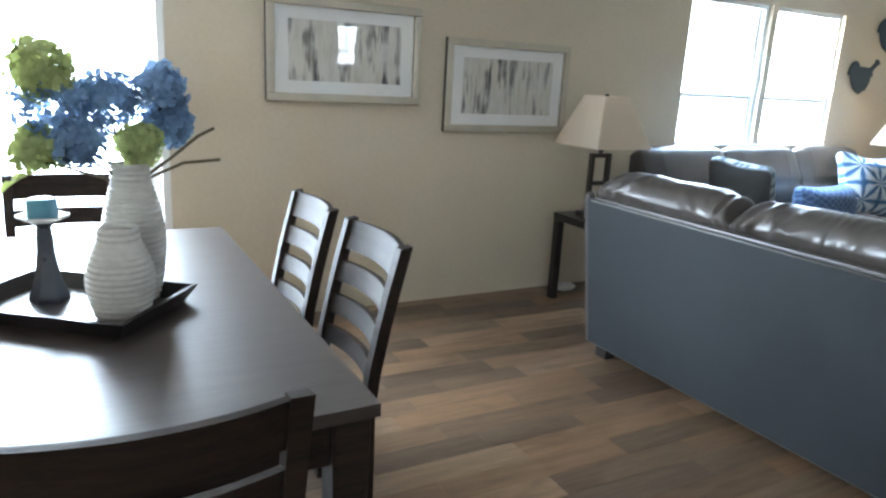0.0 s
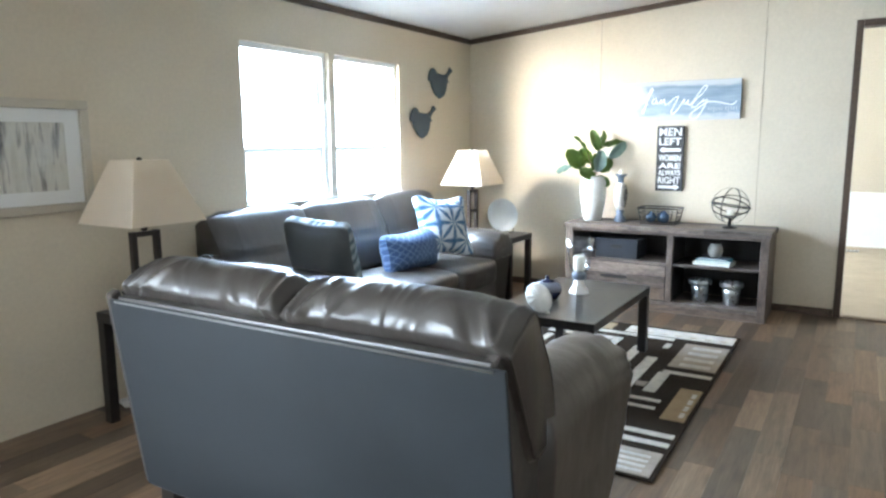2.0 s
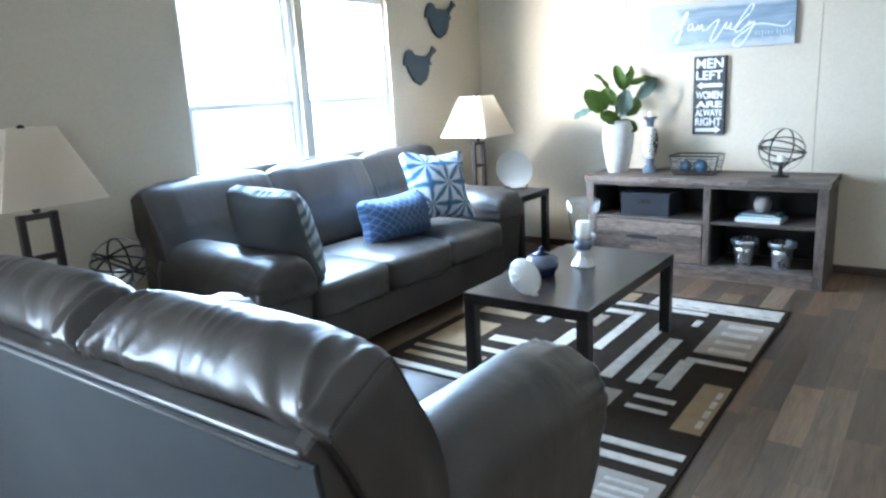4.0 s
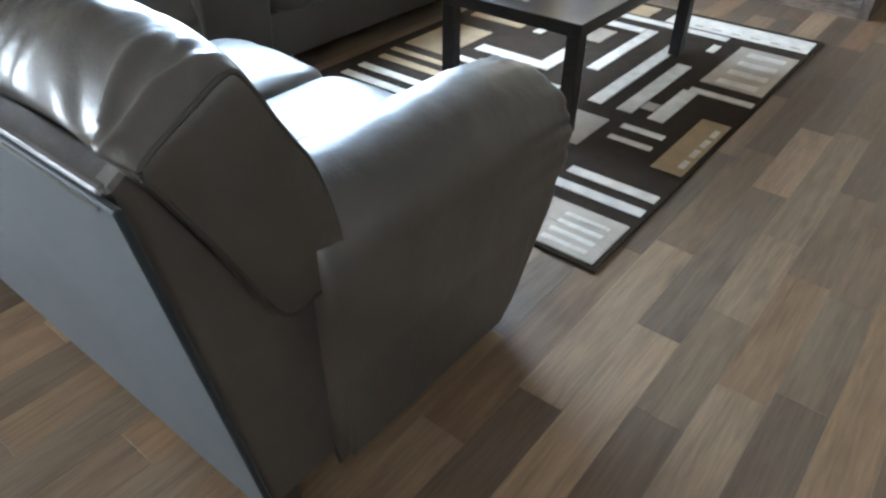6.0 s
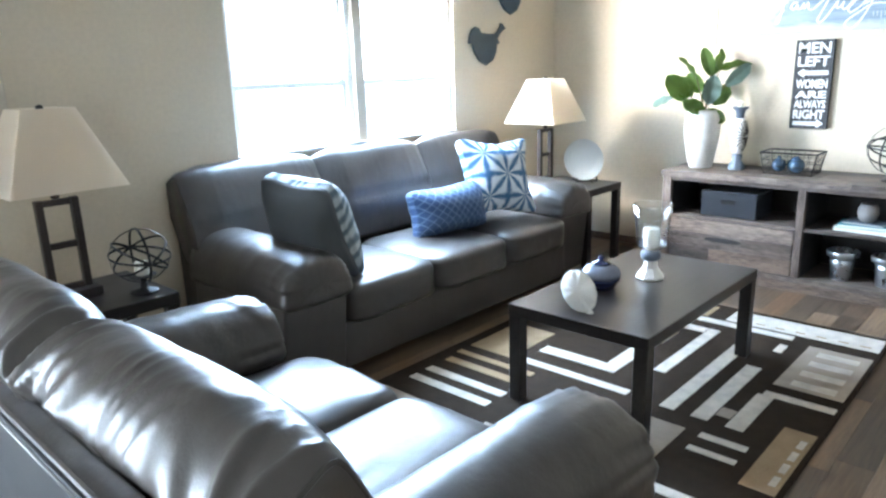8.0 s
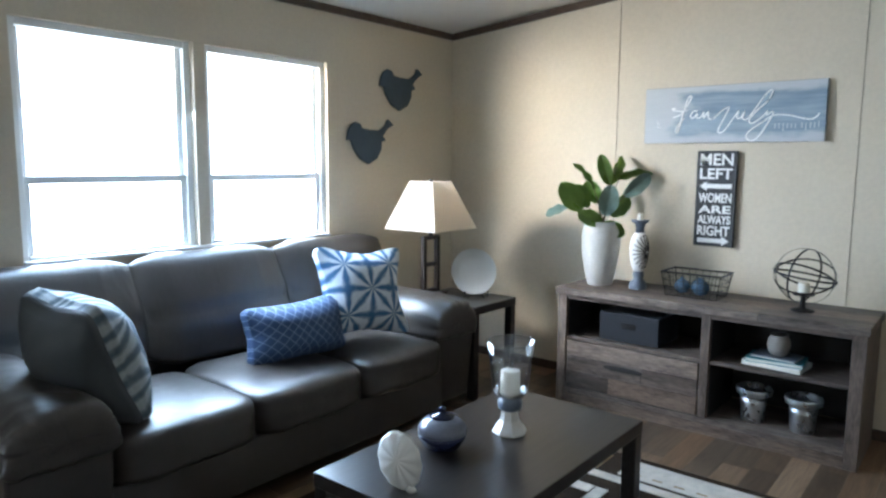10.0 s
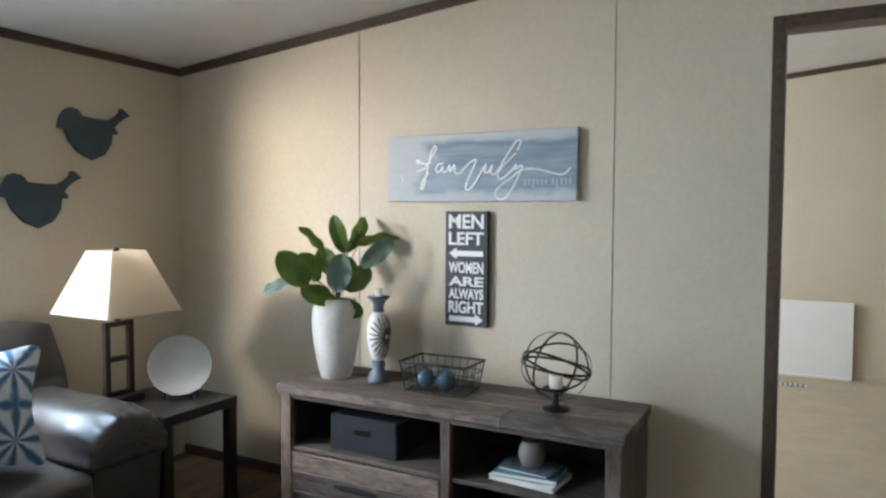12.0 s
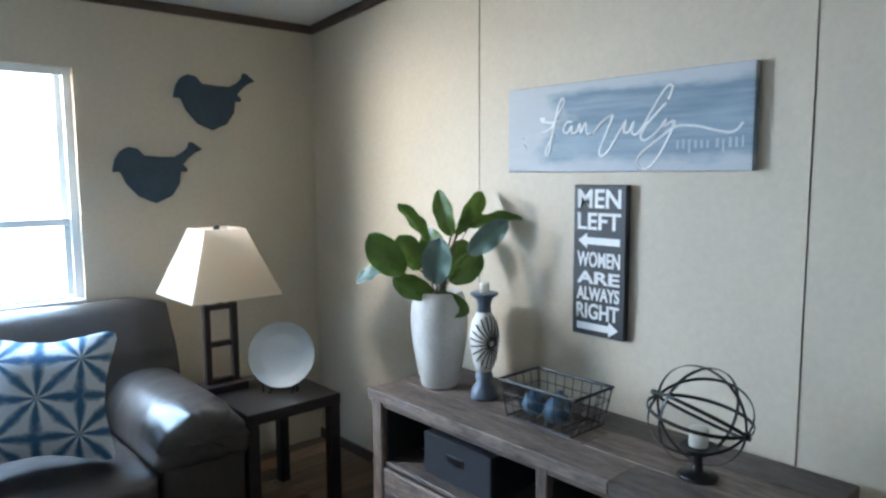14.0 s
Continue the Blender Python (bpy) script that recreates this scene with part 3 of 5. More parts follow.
def double_hung(parent, x0, x1, z0, z1, y):
    """One sash pair in a white vinyl frame."""
    mid = z0 + (z1 - z0) * 0.35
    f = 0.035
    part("window_frame", box(x0, x0 + f, y, y + 0.07, z0, z1, 0.004), M_WHITE, parent)
    part("window_frame", box(x1 - f, x1, y, y + 0.07, z0, z1, 0.004), M_WHITE, parent)
    part("window_frame", box(x0 + f, x1 - f, y, y + 0.07, z1 - f, z1, 0.004), M_WHITE, parent)
    part("window_frame", box(x0 + f, x1 - f, y, y + 0.07, z0, z0 + f, 0.004), M_WHITE, parent)
    part("meeting_rail", box(x0 + f, x1 - f, y + 0.012, y + 0.05, mid - 0.018, mid + 0.018, 0.004), M_WHITE, parent)
    for s0, s1, yy in ((z0 + f, mid - 0.018, y + 0.02), (mid + 0.018, z1 - f, y + 0.04)):
        for xa in (x0 + f, x1 - f - 0.028):
            part("sash_stile", box(xa, xa + 0.028, yy, yy + 0.018, s0, s1, 0.002), M_WHITE, parent)
        p = part("pane", box(x0 + f + 0.029, x1 - f - 0.029, yy + 0.006, yy + 0.009, s0, s1), M_PANE, parent)
        p.visible_shadow = False


win = thing("window_1", "white vinyl double window glaring with daylight", "window")
win["kind"] = "structure"
double_hung(win, WIN[0], 4.825, WIN[2], WIN[3], NW + 0.03)
double_hung(win, 4.895, WIN[1], WIN[2], WIN[3], NW + 0.03)
part("mullion", box(4.826, 4.894, NW - 0.004, NW + 0.11, WIN[2], WIN[3], 0.003), M_WALL, win, "beige wrapped post between the sashes")
part("window_sill", box(WIN[0] + 0.001, WIN[1] - 0.001, NW - 0.02, NW + 0.03, WIN[2] + 0.001, WIN[2] + 0.018, 0.004), M_WHITE, win)
w2 = thing("window_2", "narrow white vinyl window bright with daylight", "window")
w2["kind"] = "structure"
double_hung(w2, 4.20, 4.64, 1.48, 2.18, SW - 0.10)
# unseen window, added as an opening for the south fill lamp
w4 = thing("window_4", "unseen white vinyl window added for the fill light", "window")
w4["kind"] = "structure"
double_hung(w4, -2.4, -1.0, 1.05, 2.05, SW - 0.10)
w3 = thing("window_3", "white vinyl window bright with daylight", "window")
w3["kind"] = "structure"
double_hung(w3, 8.55, 9.27, 0.95, 2.05, NW + 0.03)
double_hung(w3, 9.33, 10.05, 0.95, 2.05, NW + 0.03)
part("mullion", box(9.271, 9.329, NW + 0.03, NW + 0.10, 0.95, 2.05, 0.003), M_WHITE, w3)

patio = thing("door_2", "white sliding glass patio door glaring with daylight", "door")
patio["kind"] = "structure"
px0, px1, pz0, pz1 = PATIO
pm = (px0 + px1) / 2
part("door_frame", box(px0, px0 + 0.04, NW - 0.004, NW + 0.11, pz0, pz1, 0.004), M_WHITE, patio)
part("door_frame", box(px1 - 0.04, px1, NW - 0.004, NW + 0.11, pz0, pz1, 0.004), M_WHITE, patio)
part("door_frame", box(px0 + 0.041, px1 - 0.041, NW - 0.004, NW + 0.11, pz1 - 0.04, pz1, 0.004), M_WHITE, patio)
part("door_track", box(px0 + 0.041, px1 - 0.041, NW - 0.004, NW + 0.11, pz0 - 0.02, pz0 + 0.03, 0.004), M_WHITE, patio)
for a, b, yy in ((px0 + 0.041, pm + 0.03, NW + 0.02), (pm - 0.03, px1 - 0.041, NW + 0.055)):
    leaf = part("sliding_panel", box(a, a + 0.06, yy, yy + 0.03, pz0 + 0.03, pz1 - 0.041, 0.004), M_WHITE, patio)
    part("stile", box(b - 0.06, b, yy, yy + 0.03, pz0 + 0.03, pz1 - 0.041, 0.004), M_WHITE, leaf)
    part("rail", box(a + 0.061, b - 0.061, yy, yy + 0.03, pz1 - 0.11, pz1 - 0.041, 0.004), M_WHITE, leaf)
    part("rail", box(a + 0.061, b - 0.061, yy, yy + 0.03, pz0 + 0.03, pz0 + 0.12, 0.004), M_WHITE, leaf)
    p = part("pane", box(a + 0.061, b - 0.061, yy + 0.012, yy + 0.016, pz0 + 0.12, pz1 - 0.11), M_PANE, leaf)
    p.visible_shadow = False

# ---- leather sofas ----


def arm_roll(xo, sgn, w, top, y0, seed, rake):
    """A stuffed arm: a rolled pad with its sides drawn down, gathered into a flat rounded front.

    With a raked front the outer skin hangs to the base in one piece."""
    hang = [(0.036, top - 0.30), (0.03, 0.065), (0.002, 0.062), (-0.008, 0.24), (-0.015, 0.40), (-0.018, top - 0.17)]
    prof = smooth_loop((hang if rake > 0.3 else [(-0.012, top - 0.225), (-0.018, top - 0.17)]) + [(-0.013, top - 0.12), (0.010, top - 0.068), (0.064, top - 0.017), (w * 0.5, top), (w - 0.072, top - 0.020), (w - 0.012, top - 0.082),
                        (w + 0.010, top - 0.155), (w + 0.004, top - 0.215), (w * 0.75, top - 0.232), (w * 0.25, top - 0.230)], 5)
    bm = bmesh.new()
    cu, cz, rings, count = w * 0.5, top - 0.12, [], 50
    for i in range(count + 1):
        s = (i / count) ** 2.0
        ring = []
        for u, z in prof:
            soft = max(0.0, min(1.0, (z - 0.34) / 0.08))
            yf = y0 + max(0, 0.44 - z) * rake
            d = s * (0.815 - yf)
            k = 1.0
            if d < 0.05:
                k = 1 - 0.70 * soft * (1 - (1 - (1 - d / 0.05) ** 4) ** 0.25)
            near = max(0, 1 - d / 0.24) * soft
            ang = math.atan2(z - cz, u - cu)
            pleat = noise.noise(Vector((math.cos(ang) * 6, math.sin(ang) * 6, seed + d * 2.0)))
            high = max(0, min(1, (z - top + 0.17) / 0.10))
            fold = max(0, noise.noise(Vector((d * 15 + u * 7, u * 3, seed * 2.0)))) ** 1.2 * high
            sag = 0.006 * noise.noise(Vector((d * 4.0, z * 5, seed)))
            r = pleat * 0.016 * near + 0.020 * fold * (0.35 + near) + sag * min(1, d * 8) * soft
            ring.append(bm.verts.new((xo + sgn * (cu + (u - cu) * k + math.cos(ang) * r), yf + d, cz + (z - cz) * k + math.sin(ang) * r - 0.030 * near ** 2 * high + 0.008 * s * high)))
        rings.append(ring)
    m = len(prof)
    for a, b in zip(rings, rings[1:]):
        for q in range(m):
            bm.faces.new((a[q], a[(q + 1) % m], b[(q + 1) % m], b[q]))
    for ring, out in ((rings[0], -0.004), (rings[-1], 0.0)):
        mid = bm.verts.new((xo + sgn * cu, ring[m // 2].co.y + out, cz - 0.02))
        for q in range(m):
            bm.faces.new((ring[q], ring[(q + 1) % m], mid))
    bmesh.ops.recalc_face_normals(bm, faces=bm.faces[:])
    return bm


def sofa(name, label, length, seats, at, turn, arm_w=0.31, arm_z=0.575):
    """Local x along the seat, y from front to back; stuffed arms and backs, slanting vinyl rear."""
    so = thing(name, label, "sofa", at, turn)
    L, top, lean = length, 0.85, 0.135

    def slant(bm, z0=0.08, k=lean):
        for v in bm.verts:
            v.co.y += max(0, v.co.z - z0) * k
        return bm

    part("base", box(0.05, L - 0.05, 0.16, 0.90, 0.06, 0.31, 0.02, 3), M_LEATHER, so, smooth=False)
    part("back_frame", slant(box(0.035, L - 0.035, 0.94, 0.995, 0.06, top, 0.008, 2)), M_LEATHER, so)
    part("back_panel", slant(box(-0.005, L + 0.005, 0.990, 1.003, 0.07, top - 0.012, 0.003, 1)), M_BACKCLOTH, so, "slate grey vinyl rear panel")
    part("piping", tube([(0.03, 1.004 + (top - 0.105) * lean, top - 0.02), (L - 0.03, 1.004 + (top - 0.105) * lean, top - 0.02)], 0.0045), M_PIPING, so, smooth=True)
    inner0, inner1 = arm_w, L - arm_w
    pitch = (inner1 - inner0) / seats
    for side in (0, 1):
        xo = 0.0 if side == 0 else L
        sgn = 1 if side == 0 else -1
        xa, xb = sorted((xo - sgn * 0.0105, xo + sgn * (arm_w - 0.01)))
        cut = (0.12 if seats == 2 else 0.07) if side else 0.0
        rake = 0.56 if seats == 2 else 0.12
        front = box(xa, xb, 0.035 + cut, 0.80, 0.05, 0.50, 0.012, 3)
        for v in front.verts:
            if v.co.y < 0.4:
                v.co.y += max(0, 0.44 - v.co.z) * rake
        part("arm", front, M_LEATHER, so, "leather panel under the stuffed arm")
        cheek = flat_outline([(1.092, 0.846), (1.058, 0.866), (0.905, 0.545), (0.885, 0.515), (0.70, 0.50), (0.70, 0.06), (0.984, 0.06)], 0.040, 0.006)
        ck = part("side_panel", cheek, M_LEATHER, so, "leather side panel behind the arm")
        ck.matrix_basis = pose(0.029 if side == 0 else L + 0.011, 0, 0, 0, 0, 90)
        part("arm_pad", arm_roll(xo, sgn, arm_w, arm_z + 0.145, 0.005 + cut, L + side, rake), M_LEATHER, so, "stuffed leather arm with gathered front", True)
        for fy in (0.27, 0.945):
            xf = xo + sgn * 0.075
            part("foot", box(xf - 0.04, xf + 0.04, fy - 0.035, fy + 0.035, 0.0, 0.062, 0.006), M_BLACKWOOD, so)
    for k in range(seats):
        xm = inner0 + pitch * (k + 0.5)
        seat = part("seat_cushion", cushion(pitch + 0.004, 0.70, 0.20, 7.0, 13, 0.0, 0.006, 7.1 * k + length, lambda p, q: p + Vector((0, 0, 0.025 * (1 - q.x * q.x) * (1 - q.y * q.y) * (q.z > 0)))), M_LEATHER, so, "", True)
        seat.location = (xm, 0.375, 0.365)
    part("seat_front", box(inner0 - 0.02, inner1 + 0.02, 0.075, 0.13, 0.06, 0.285, 0.015, 3), M_LEATHER, so)
    b0, b1 = 0.003, L - 0.003
    bp = (b1 - b0) / seats
    plump = smooth_loop([(0.890, 0.515), (0.968, 0.68), (1.038, 0.835), (1.056, 0.878), (1.022, 0.928), (0.965, 0.958), (0.900, 0.956), (0.848, 0.915), (0.806, 0.84), (0.766, 0.74), (0.738, 0.63), (0.738, 0.53), (0.78, 0.500), (0.84, 0.505)], 4)
    prof = smooth_loop([(0.895, 0.522), (0.975, 0.69), (1.045, 0.835), (1.060, 0.866), (1.030, 0.890), (0.970, 0.921), (0.918, 0.945), (0.893, 0.930), (0.848, 0.848), (0.798, 0.762), (0.766, 0.66), (0.755, 0.56), (0.768, 0.522), (0.83, 0.518)], 4)

    pads = []
    for k in range(seats):
        def creases(p, s, t, k=k):
            """Gathers that run over the crown, deepest near the ends of each cushion, which is plump in the middle."""
            j = round(t * len(prof)) % len(prof)
            full = min(1.0, min(s, 1 - s) * bp / 0.16) ** 0.7
            p = p + Vector((0, plump[j][0] - prof[j][0], plump[j][1] - prof[j][1] - (0.05 if prof[j][1] < 0.565 else 0.0))) * full
            end = 0.12 + 0.88 * max(0, 1 - min(s, 1 - s) / 0.40) ** 1.2
            if seats == 3:
                end *= 0.22
            up = max(0.0, min(1.0, (p.z - 0.70) / 0.15))
            warp = noise.noise(Vector((p.x * 5, p.z * 6, p.y * 5 + k)))
            patch = max(0, 0.45 + 1.3 * noise.noise(Vector((p.x * 4.2, p.y * 2.5, 9.0 + k + L))))
            lane = p.x * 15 + (p.y * 5 - p.z * 3) * (1 if k else -1) + warp * 2.2
            f1 = (1 - min(1, 2.6 * abs(noise.noise(Vector((lane, p.y * 3 + p.z * 2, k * 7.0 + L)))))) ** 1.4
            f2 = (1 - min(1, 2.6 * abs(noise.noise(Vector((lane * 2.2, p.y * 5 + p.z * 4, k * 3.0)))))) ** 1.4
            broad = noise.noise(Vector((p.x * 4, p.y * 3, p.z * 3 + k)))
            run = min(s, 1 - s) * bp
            lift = math.hypot(run, p.z - 0.70)
            fan = noise.noise(Vector((math.atan2(p.z - 0.70, run + 0.02) * 3.6, lift * 2.5, k * 5.0 + L + (3.0 if s > 0.5 else 0.0) + (p.y > 0.92) * 7)))
            fan = (1 - min(1, 2.8 * abs(fan))) ** 1.3 * max(0, min(1, (lift - 0.03) / 0.07)) * max(0, 1 - lift / 0.58) * (1.0 if seats == 2 else 0.4)
            rear = max(0.0, min(1.0, (p.y - 0.90) / 0.07))
            fan *= 0.15 + 0.85 * rear
            end *= 0.35 + 0.65 * rear
            gap = max(0, 1 - min(s, 1 - s) / 0.05)
            dome = (0.022 if seats == 2 else 0.020) * max(0, 1 - (2 * s - 1) ** (4 if seats == 2 else 8)) * max(0, min(1, (p.z - 0.80) / 0.13))
            tier = -0.022 * max(0, 1 - abs(p.z - 0.705) / 0.03) ** 1.5 * (p.y < 0.86) * (seats == 3)
            d = 0.007 * broad + up * end * patch * (0.036 * f1 + 0.007 * f2 - 0.009) + 0.050 * fan * (1 - 0.55 * max(0.0, min(1.0, (p.z - 0.86) / 0.08))) - 0.010 * gap * gap + tier
            d *= min(1.0, run / 0.035)
            out = Vector((0, p.y - 0.88, p.z - 0.70)).normalized()
            return p + out * d + Vector((0, 0, dome))

        pads.append(part("back_cushion", loft(prof, b0 + bp * k + 0.001, b0 + bp * (k + 1) - 0.001, 150, creases, 0.014), M_LEATHER, so, "", True))
    for k in range(seats):
        for xe in (b0 + bp * k + 0.004, b0 + bp * (k + 1) - 0.004):
            part("seam", tube([(xe, 0.88 + (y - 0.88) * 0.985, 0.7 + (z - 0.7) * 0.985) for y, z in prof], 0.005, 5, True), M_FRAMESIDE, pads[k])
    return so


sofa("loveseat", "taupe leather loveseat with slate grey vinyl back", 1.60, 2, (3.40, 1.115, 0), 90, 0.30, 0.53)
sofa("sofa", "long taupe leather sofa under the window", 2.50, 3, (3.56, 2.80, 0), 0, 0.34, 0.525)


def throw_pillow(name, label, w, h, d, material, m, seed, n=14.0, ear=0.20):
    def ears(p, q):
        c = (abs(q.x) * abs(q.z)) ** 2
        p.x *= 1.06 - ear + ear * c
        p.z *= 1.06 - ear + ear * c
        p.y *= max(0.10, (1 - abs(q.x) ** 3.2) * (1 - abs(q.z) ** 3.2)) ** 0.5 * 1.25
        return p

    ob = part(name, cushion(w, d, h, n, 15, 0.15, 0.006, seed, ears), material, None, "", True)
    ob.matrix_world = m
    return tagged(ob, label, "pillow", "throw pillows on the sofa")


throw_pillow("throw_pillow", "square white pillow with blue tie-dyed stars", 0.51, 0.48, 0.18, M_STAR, pose(5.395, 3.17, 0.742, -18, 4, -16), 1.1, 14.0, 0.22)
throw_pillow("throw_pillow", "blue lumbar pillow with pale lattice pattern", 0.54, 0.28, 0.22, M_LATTICE, pose(4.975, 3.205, 0.605, -12, -1, -6), 4.4, 9.0, 0.12)
tp = throw_pillow("throw_pillow", "grey-backed patterned pillow leaning on the sofa arm", 0.45, 0.52, 0.24, M_STARTEAL, pose(3.930, 3.11, 0.715, -24, -4, 97), 8.8, 8.0, 0.16)
tp.data.materials.append(M_GREYCLOTH)
for f in tp.data.polygons:
    f.material_index = 1 if f.center.y > 0.012 else 0

# ---- tables ----


def leg_table(name, label, sx, sy, h, leg, top, at, category="table", group=""):
    t = thing(name, label, category, at, 0, group)
    part("tabletop", box(-sx / 2, sx / 2, -sy / 2, sy / 2, h - top, h, 0.003, 2), M_BLACKWOOD, t)
    for a in (-1, 1):
        for b in (-1, 1):
            x, y = a * (sx / 2 - leg / 2 - 0.002), b * (sy / 2 - leg / 2 - 0.002)
            part("leg", box(x - leg / 2, x + leg / 2, y - leg / 2, y + leg / 2, 0, h - top - 0.0005, 0.002, 1), M_BLACKWOOD, t)
    return t


cof = leg_table("coffee_table", "black-brown rectangular coffee table on the rug", 1.11, 0.635, 0.437, 0.055, 0.05, (4.76, 1.848, 0.013), "table")
leg_table("end_table", "black-brown square end table beside the sofa", 0.45, 0.53, 0.575, 0.05, 0.05, (6.31, 3.18, 0), "table", "end tables")
leg_table("end_table", "black-brown square end table in the corner between sofas", 0.46, 0.50, 0.575, 0.05, 0.05, (3.00, 3.34, 0), "table", "end tables")


def table_lamp(at, turn, label):
    la = thing("table_lamp", label, "lamp", at, turn, "pair of table lamps")
    part("base", box(-0.10, 0.10, -0.065, 0.065, 0, 0.035, 0.004), M_LAMPFRAME, la)
    for x in (-0.065, 0.065):
        part("post", box(x - 0.014, x + 0.014, -0.016, 0.016, 0.0355, 0.40, 0.002, 1), M_LAMPFRAME, la)
    for z in (0.045, 0.215, 0.386):
        part("crossbar", box(-0.05, 0.05, -0.013, 0.013, z - 0.012, z + 0.012, 0.002, 1), M_LAMPFRAME, la)
    part("socket", lathe([(0.010, 0.40), (0.016, 0.405), (0.016, 0.45), (0.008, 0.455), (0.005, 0.46), (0.005, 0.73)], 14), M_LAMPFRAME, la, "", True)
    bm = bmesh.new()
    loops = []
    for hx, hy, z in ((0.208, 0.208, 0.445), (0.094, 0.094, 0.745)):
        loops.append([[bm.verts.new((sx * (hx - i), sy * (hy - i), z)) for sx, sy in ((-1, -1), (1, -1), (1, 1), (-1, 1))] for i in (0.0, 0.004)])
    (bo, bi), (to, ti) = loops
    for k in range(4):
        j = (k + 1) % 4
        for q in ((bo[k], bo[j], to[j], to[k]), (bi[j], bi[k], ti[k], ti[j]), (bo[j], bo[k], bi[k], bi[j]), (to[k], to[j], ti[j], ti[k])):
            bm.faces.new(q)
    shade = part("shade", bm, M_SHADE, la, "beige linen pyramid shade")
    part("spider", tube([(-0.092, 0, 0.735), (0.092, 0, 0.735)], 0.0025), M_IRON, shade)
    part("finial", lathe([(0.004, 0.73), (0.014, 0.738), (0.014, 0.752), (0.004, 0.758)], 12), M_IRON, shade, "", True)
    return la


table_lamp((6.165, 3.33, 0.5755), 0, "dark bronze ladder lamp with beige pyramid shade")
table_lamp((2.925, 3.38, 0.5755), 0, "dark bronze ladder lamp with beige pyramid shade")


def orb(at, r, label, tilt):
    o = thing("orb_candle_holder", label, "candle holder", at)
    c = (0, 0, r + 0.035)
    hinge = Vector((0.10, 0.97, tilt)).normalized()
    flat = Vector((0, 0, 1)) - hinge * hinge.z
    side = hinge.cross(flat).normalized()
    flat.normalize()
    axes = [flat * math.cos(q) + side * math.sin(q) for q in (radians(d) for d in (4, 30, -30, 88))] + [hinge + side * 0.25]
    for a in axes:
        nrm = Vector(a).normalized()
        pts = ring_points(c, r - 0.0012 * axes.index(a), nrm, 48)
        bm = bmesh.new()
        for rad, off in ((1.0, 0.005),):
            outer = [[bm.verts.new(Vector(c) + (p - Vector(c)) * s + nrm * o2) for p in pts] for s, o2 in ((1, off), (1, -off), (0.985, -off), (0.985, off))]
            for i in range(4):
                u, w = outer[i], outer[(i + 1) % 4]
                for k in range(len(pts)):
                    j = (k + 1) % len(pts)
                    bm.faces.new((u[k], u[j], w[j], w[k]))
        bmesh.ops.recalc_face_normals(bm, faces=bm.faces[:])
        part("band", bm, M_IRON, o)
    for e in (-1, 1):
        part("rivet", lathe([(0.004, -0.008), (0.008, -0.006), (0.008, 0.006), (0.004, 0.008)], 10, tuple(Vector(c) + hinge * r * e)), M_IRON, o, "", True)
    part("foot", lathe([(0.055, 0), (0.058, 0.006), (0.05, 0.012), (0.016, 0.018), (0.012, 0.05), (0.012, r * 0.52), (0.05, r * 0.57), (0.054, r * 0.62), (0.05, r * 0.61)], 24), M_IRON, o, "", True)
    part("candle", lathe([(0.026, 0), (0.027, 0.004), (0.027, 0.05), (0.022, 0.053), (0.004, 0.051)], 20, (0, 0, r * 0.62 + 0.001)), M_WAX, o, "short cream candle", True)
    return o


orb((3.14, 3.20, 0.5755), 0.118, "dark iron banded orb holding a cream candle", 0.12)
orb((6.65, 1.265, 0.7005), 0.145, "dark iron banded orb holding a cream candle", 0.12)

plate = thing("display_plate", "round pale plate standing on a small easel", "plate", (6.375, 3.145, 0.5755), -38)
dish = part("plate", lathe([(0.0, 0.006), (0.09, 0.006), (0.10, 0.009), (0.146, 0.022), (0.150, 0.024), (0.148, 0.018), (0.10, 0.003), (0.09, 0.0)], 48), M_PLATE, plate, "", True)
dish.matrix_basis = pose(0, 0.0, 0.160, 74, 0, 0)
for x in (-0.05, 0.05):
    part("easel", tube([(x, -0.075, 0.004), (x, -0.045, 0.012), (x, 0.02, 0.012), (x * 0.6, 0.05, 0.12), (x * 0.9, 0.075, 0.004)], 0.004), M_IRON, plate)
    part("easel_hook", tube([(x * 1.5, -0.03, 0.010), (x * 1.5, -0.085, 0.014), (x * 1.5, -0.092, 0.050)], 0.004), M_IRON, plate)
part("easel_hook", tube([(-0.05, -0.03, 0.012), (0.05, -0.03, 0.012)], 0.004), M_IRON, plate)

# ---- coffee table items ----
TOP = 0.4505
hur = thing("hurricane_candle_holder", "glass hurricane on a white and slate ceramic foot", "candle holder", (4.885, 1.865, TOP))
part("foot", lathe([(0.062, 0), (0.066, 0.006), (0.060, 0.018), (0.036, 0.05), (0.030, 0.085)], 8), M_CERAMIC, hur, "white faceted ceramic foot")
part("knob", lathe([(0.030, 0.0855), (0.044, 0.095), (0.046, 0.118), (0.036, 0.135)], 24), M_STONEBLUE, hur, "slate blue ceramic collar", True)
part("glass_cup", lathe([(0.030, 0.136), (0.052, 0.142), (0.066, 0.17), (0.074, 0.25), (0.088, 0.345), (0.085, 0.345), (0.071, 0.25), (0.062, 0.172), (0.048, 0.147), (0.0, 0.146)], 40), M_GLASS, hur, "clear flared glass", True)
part("rim", tube(ring_points((0, 0, 0.345), 0.0865, (0, 0, 1), 40), 0.0022, 6, True), M_GLASS, hur, "rolled glass rim", True)
part("candle", lathe([(0.035, 0), (0.036, 0.004), (0.036, 0.085), (0.028, 0.089), (0.004, 0.086)], 24, (0, 0, 0.1475)), M_WAX, hur, "cream pillar candle", True)

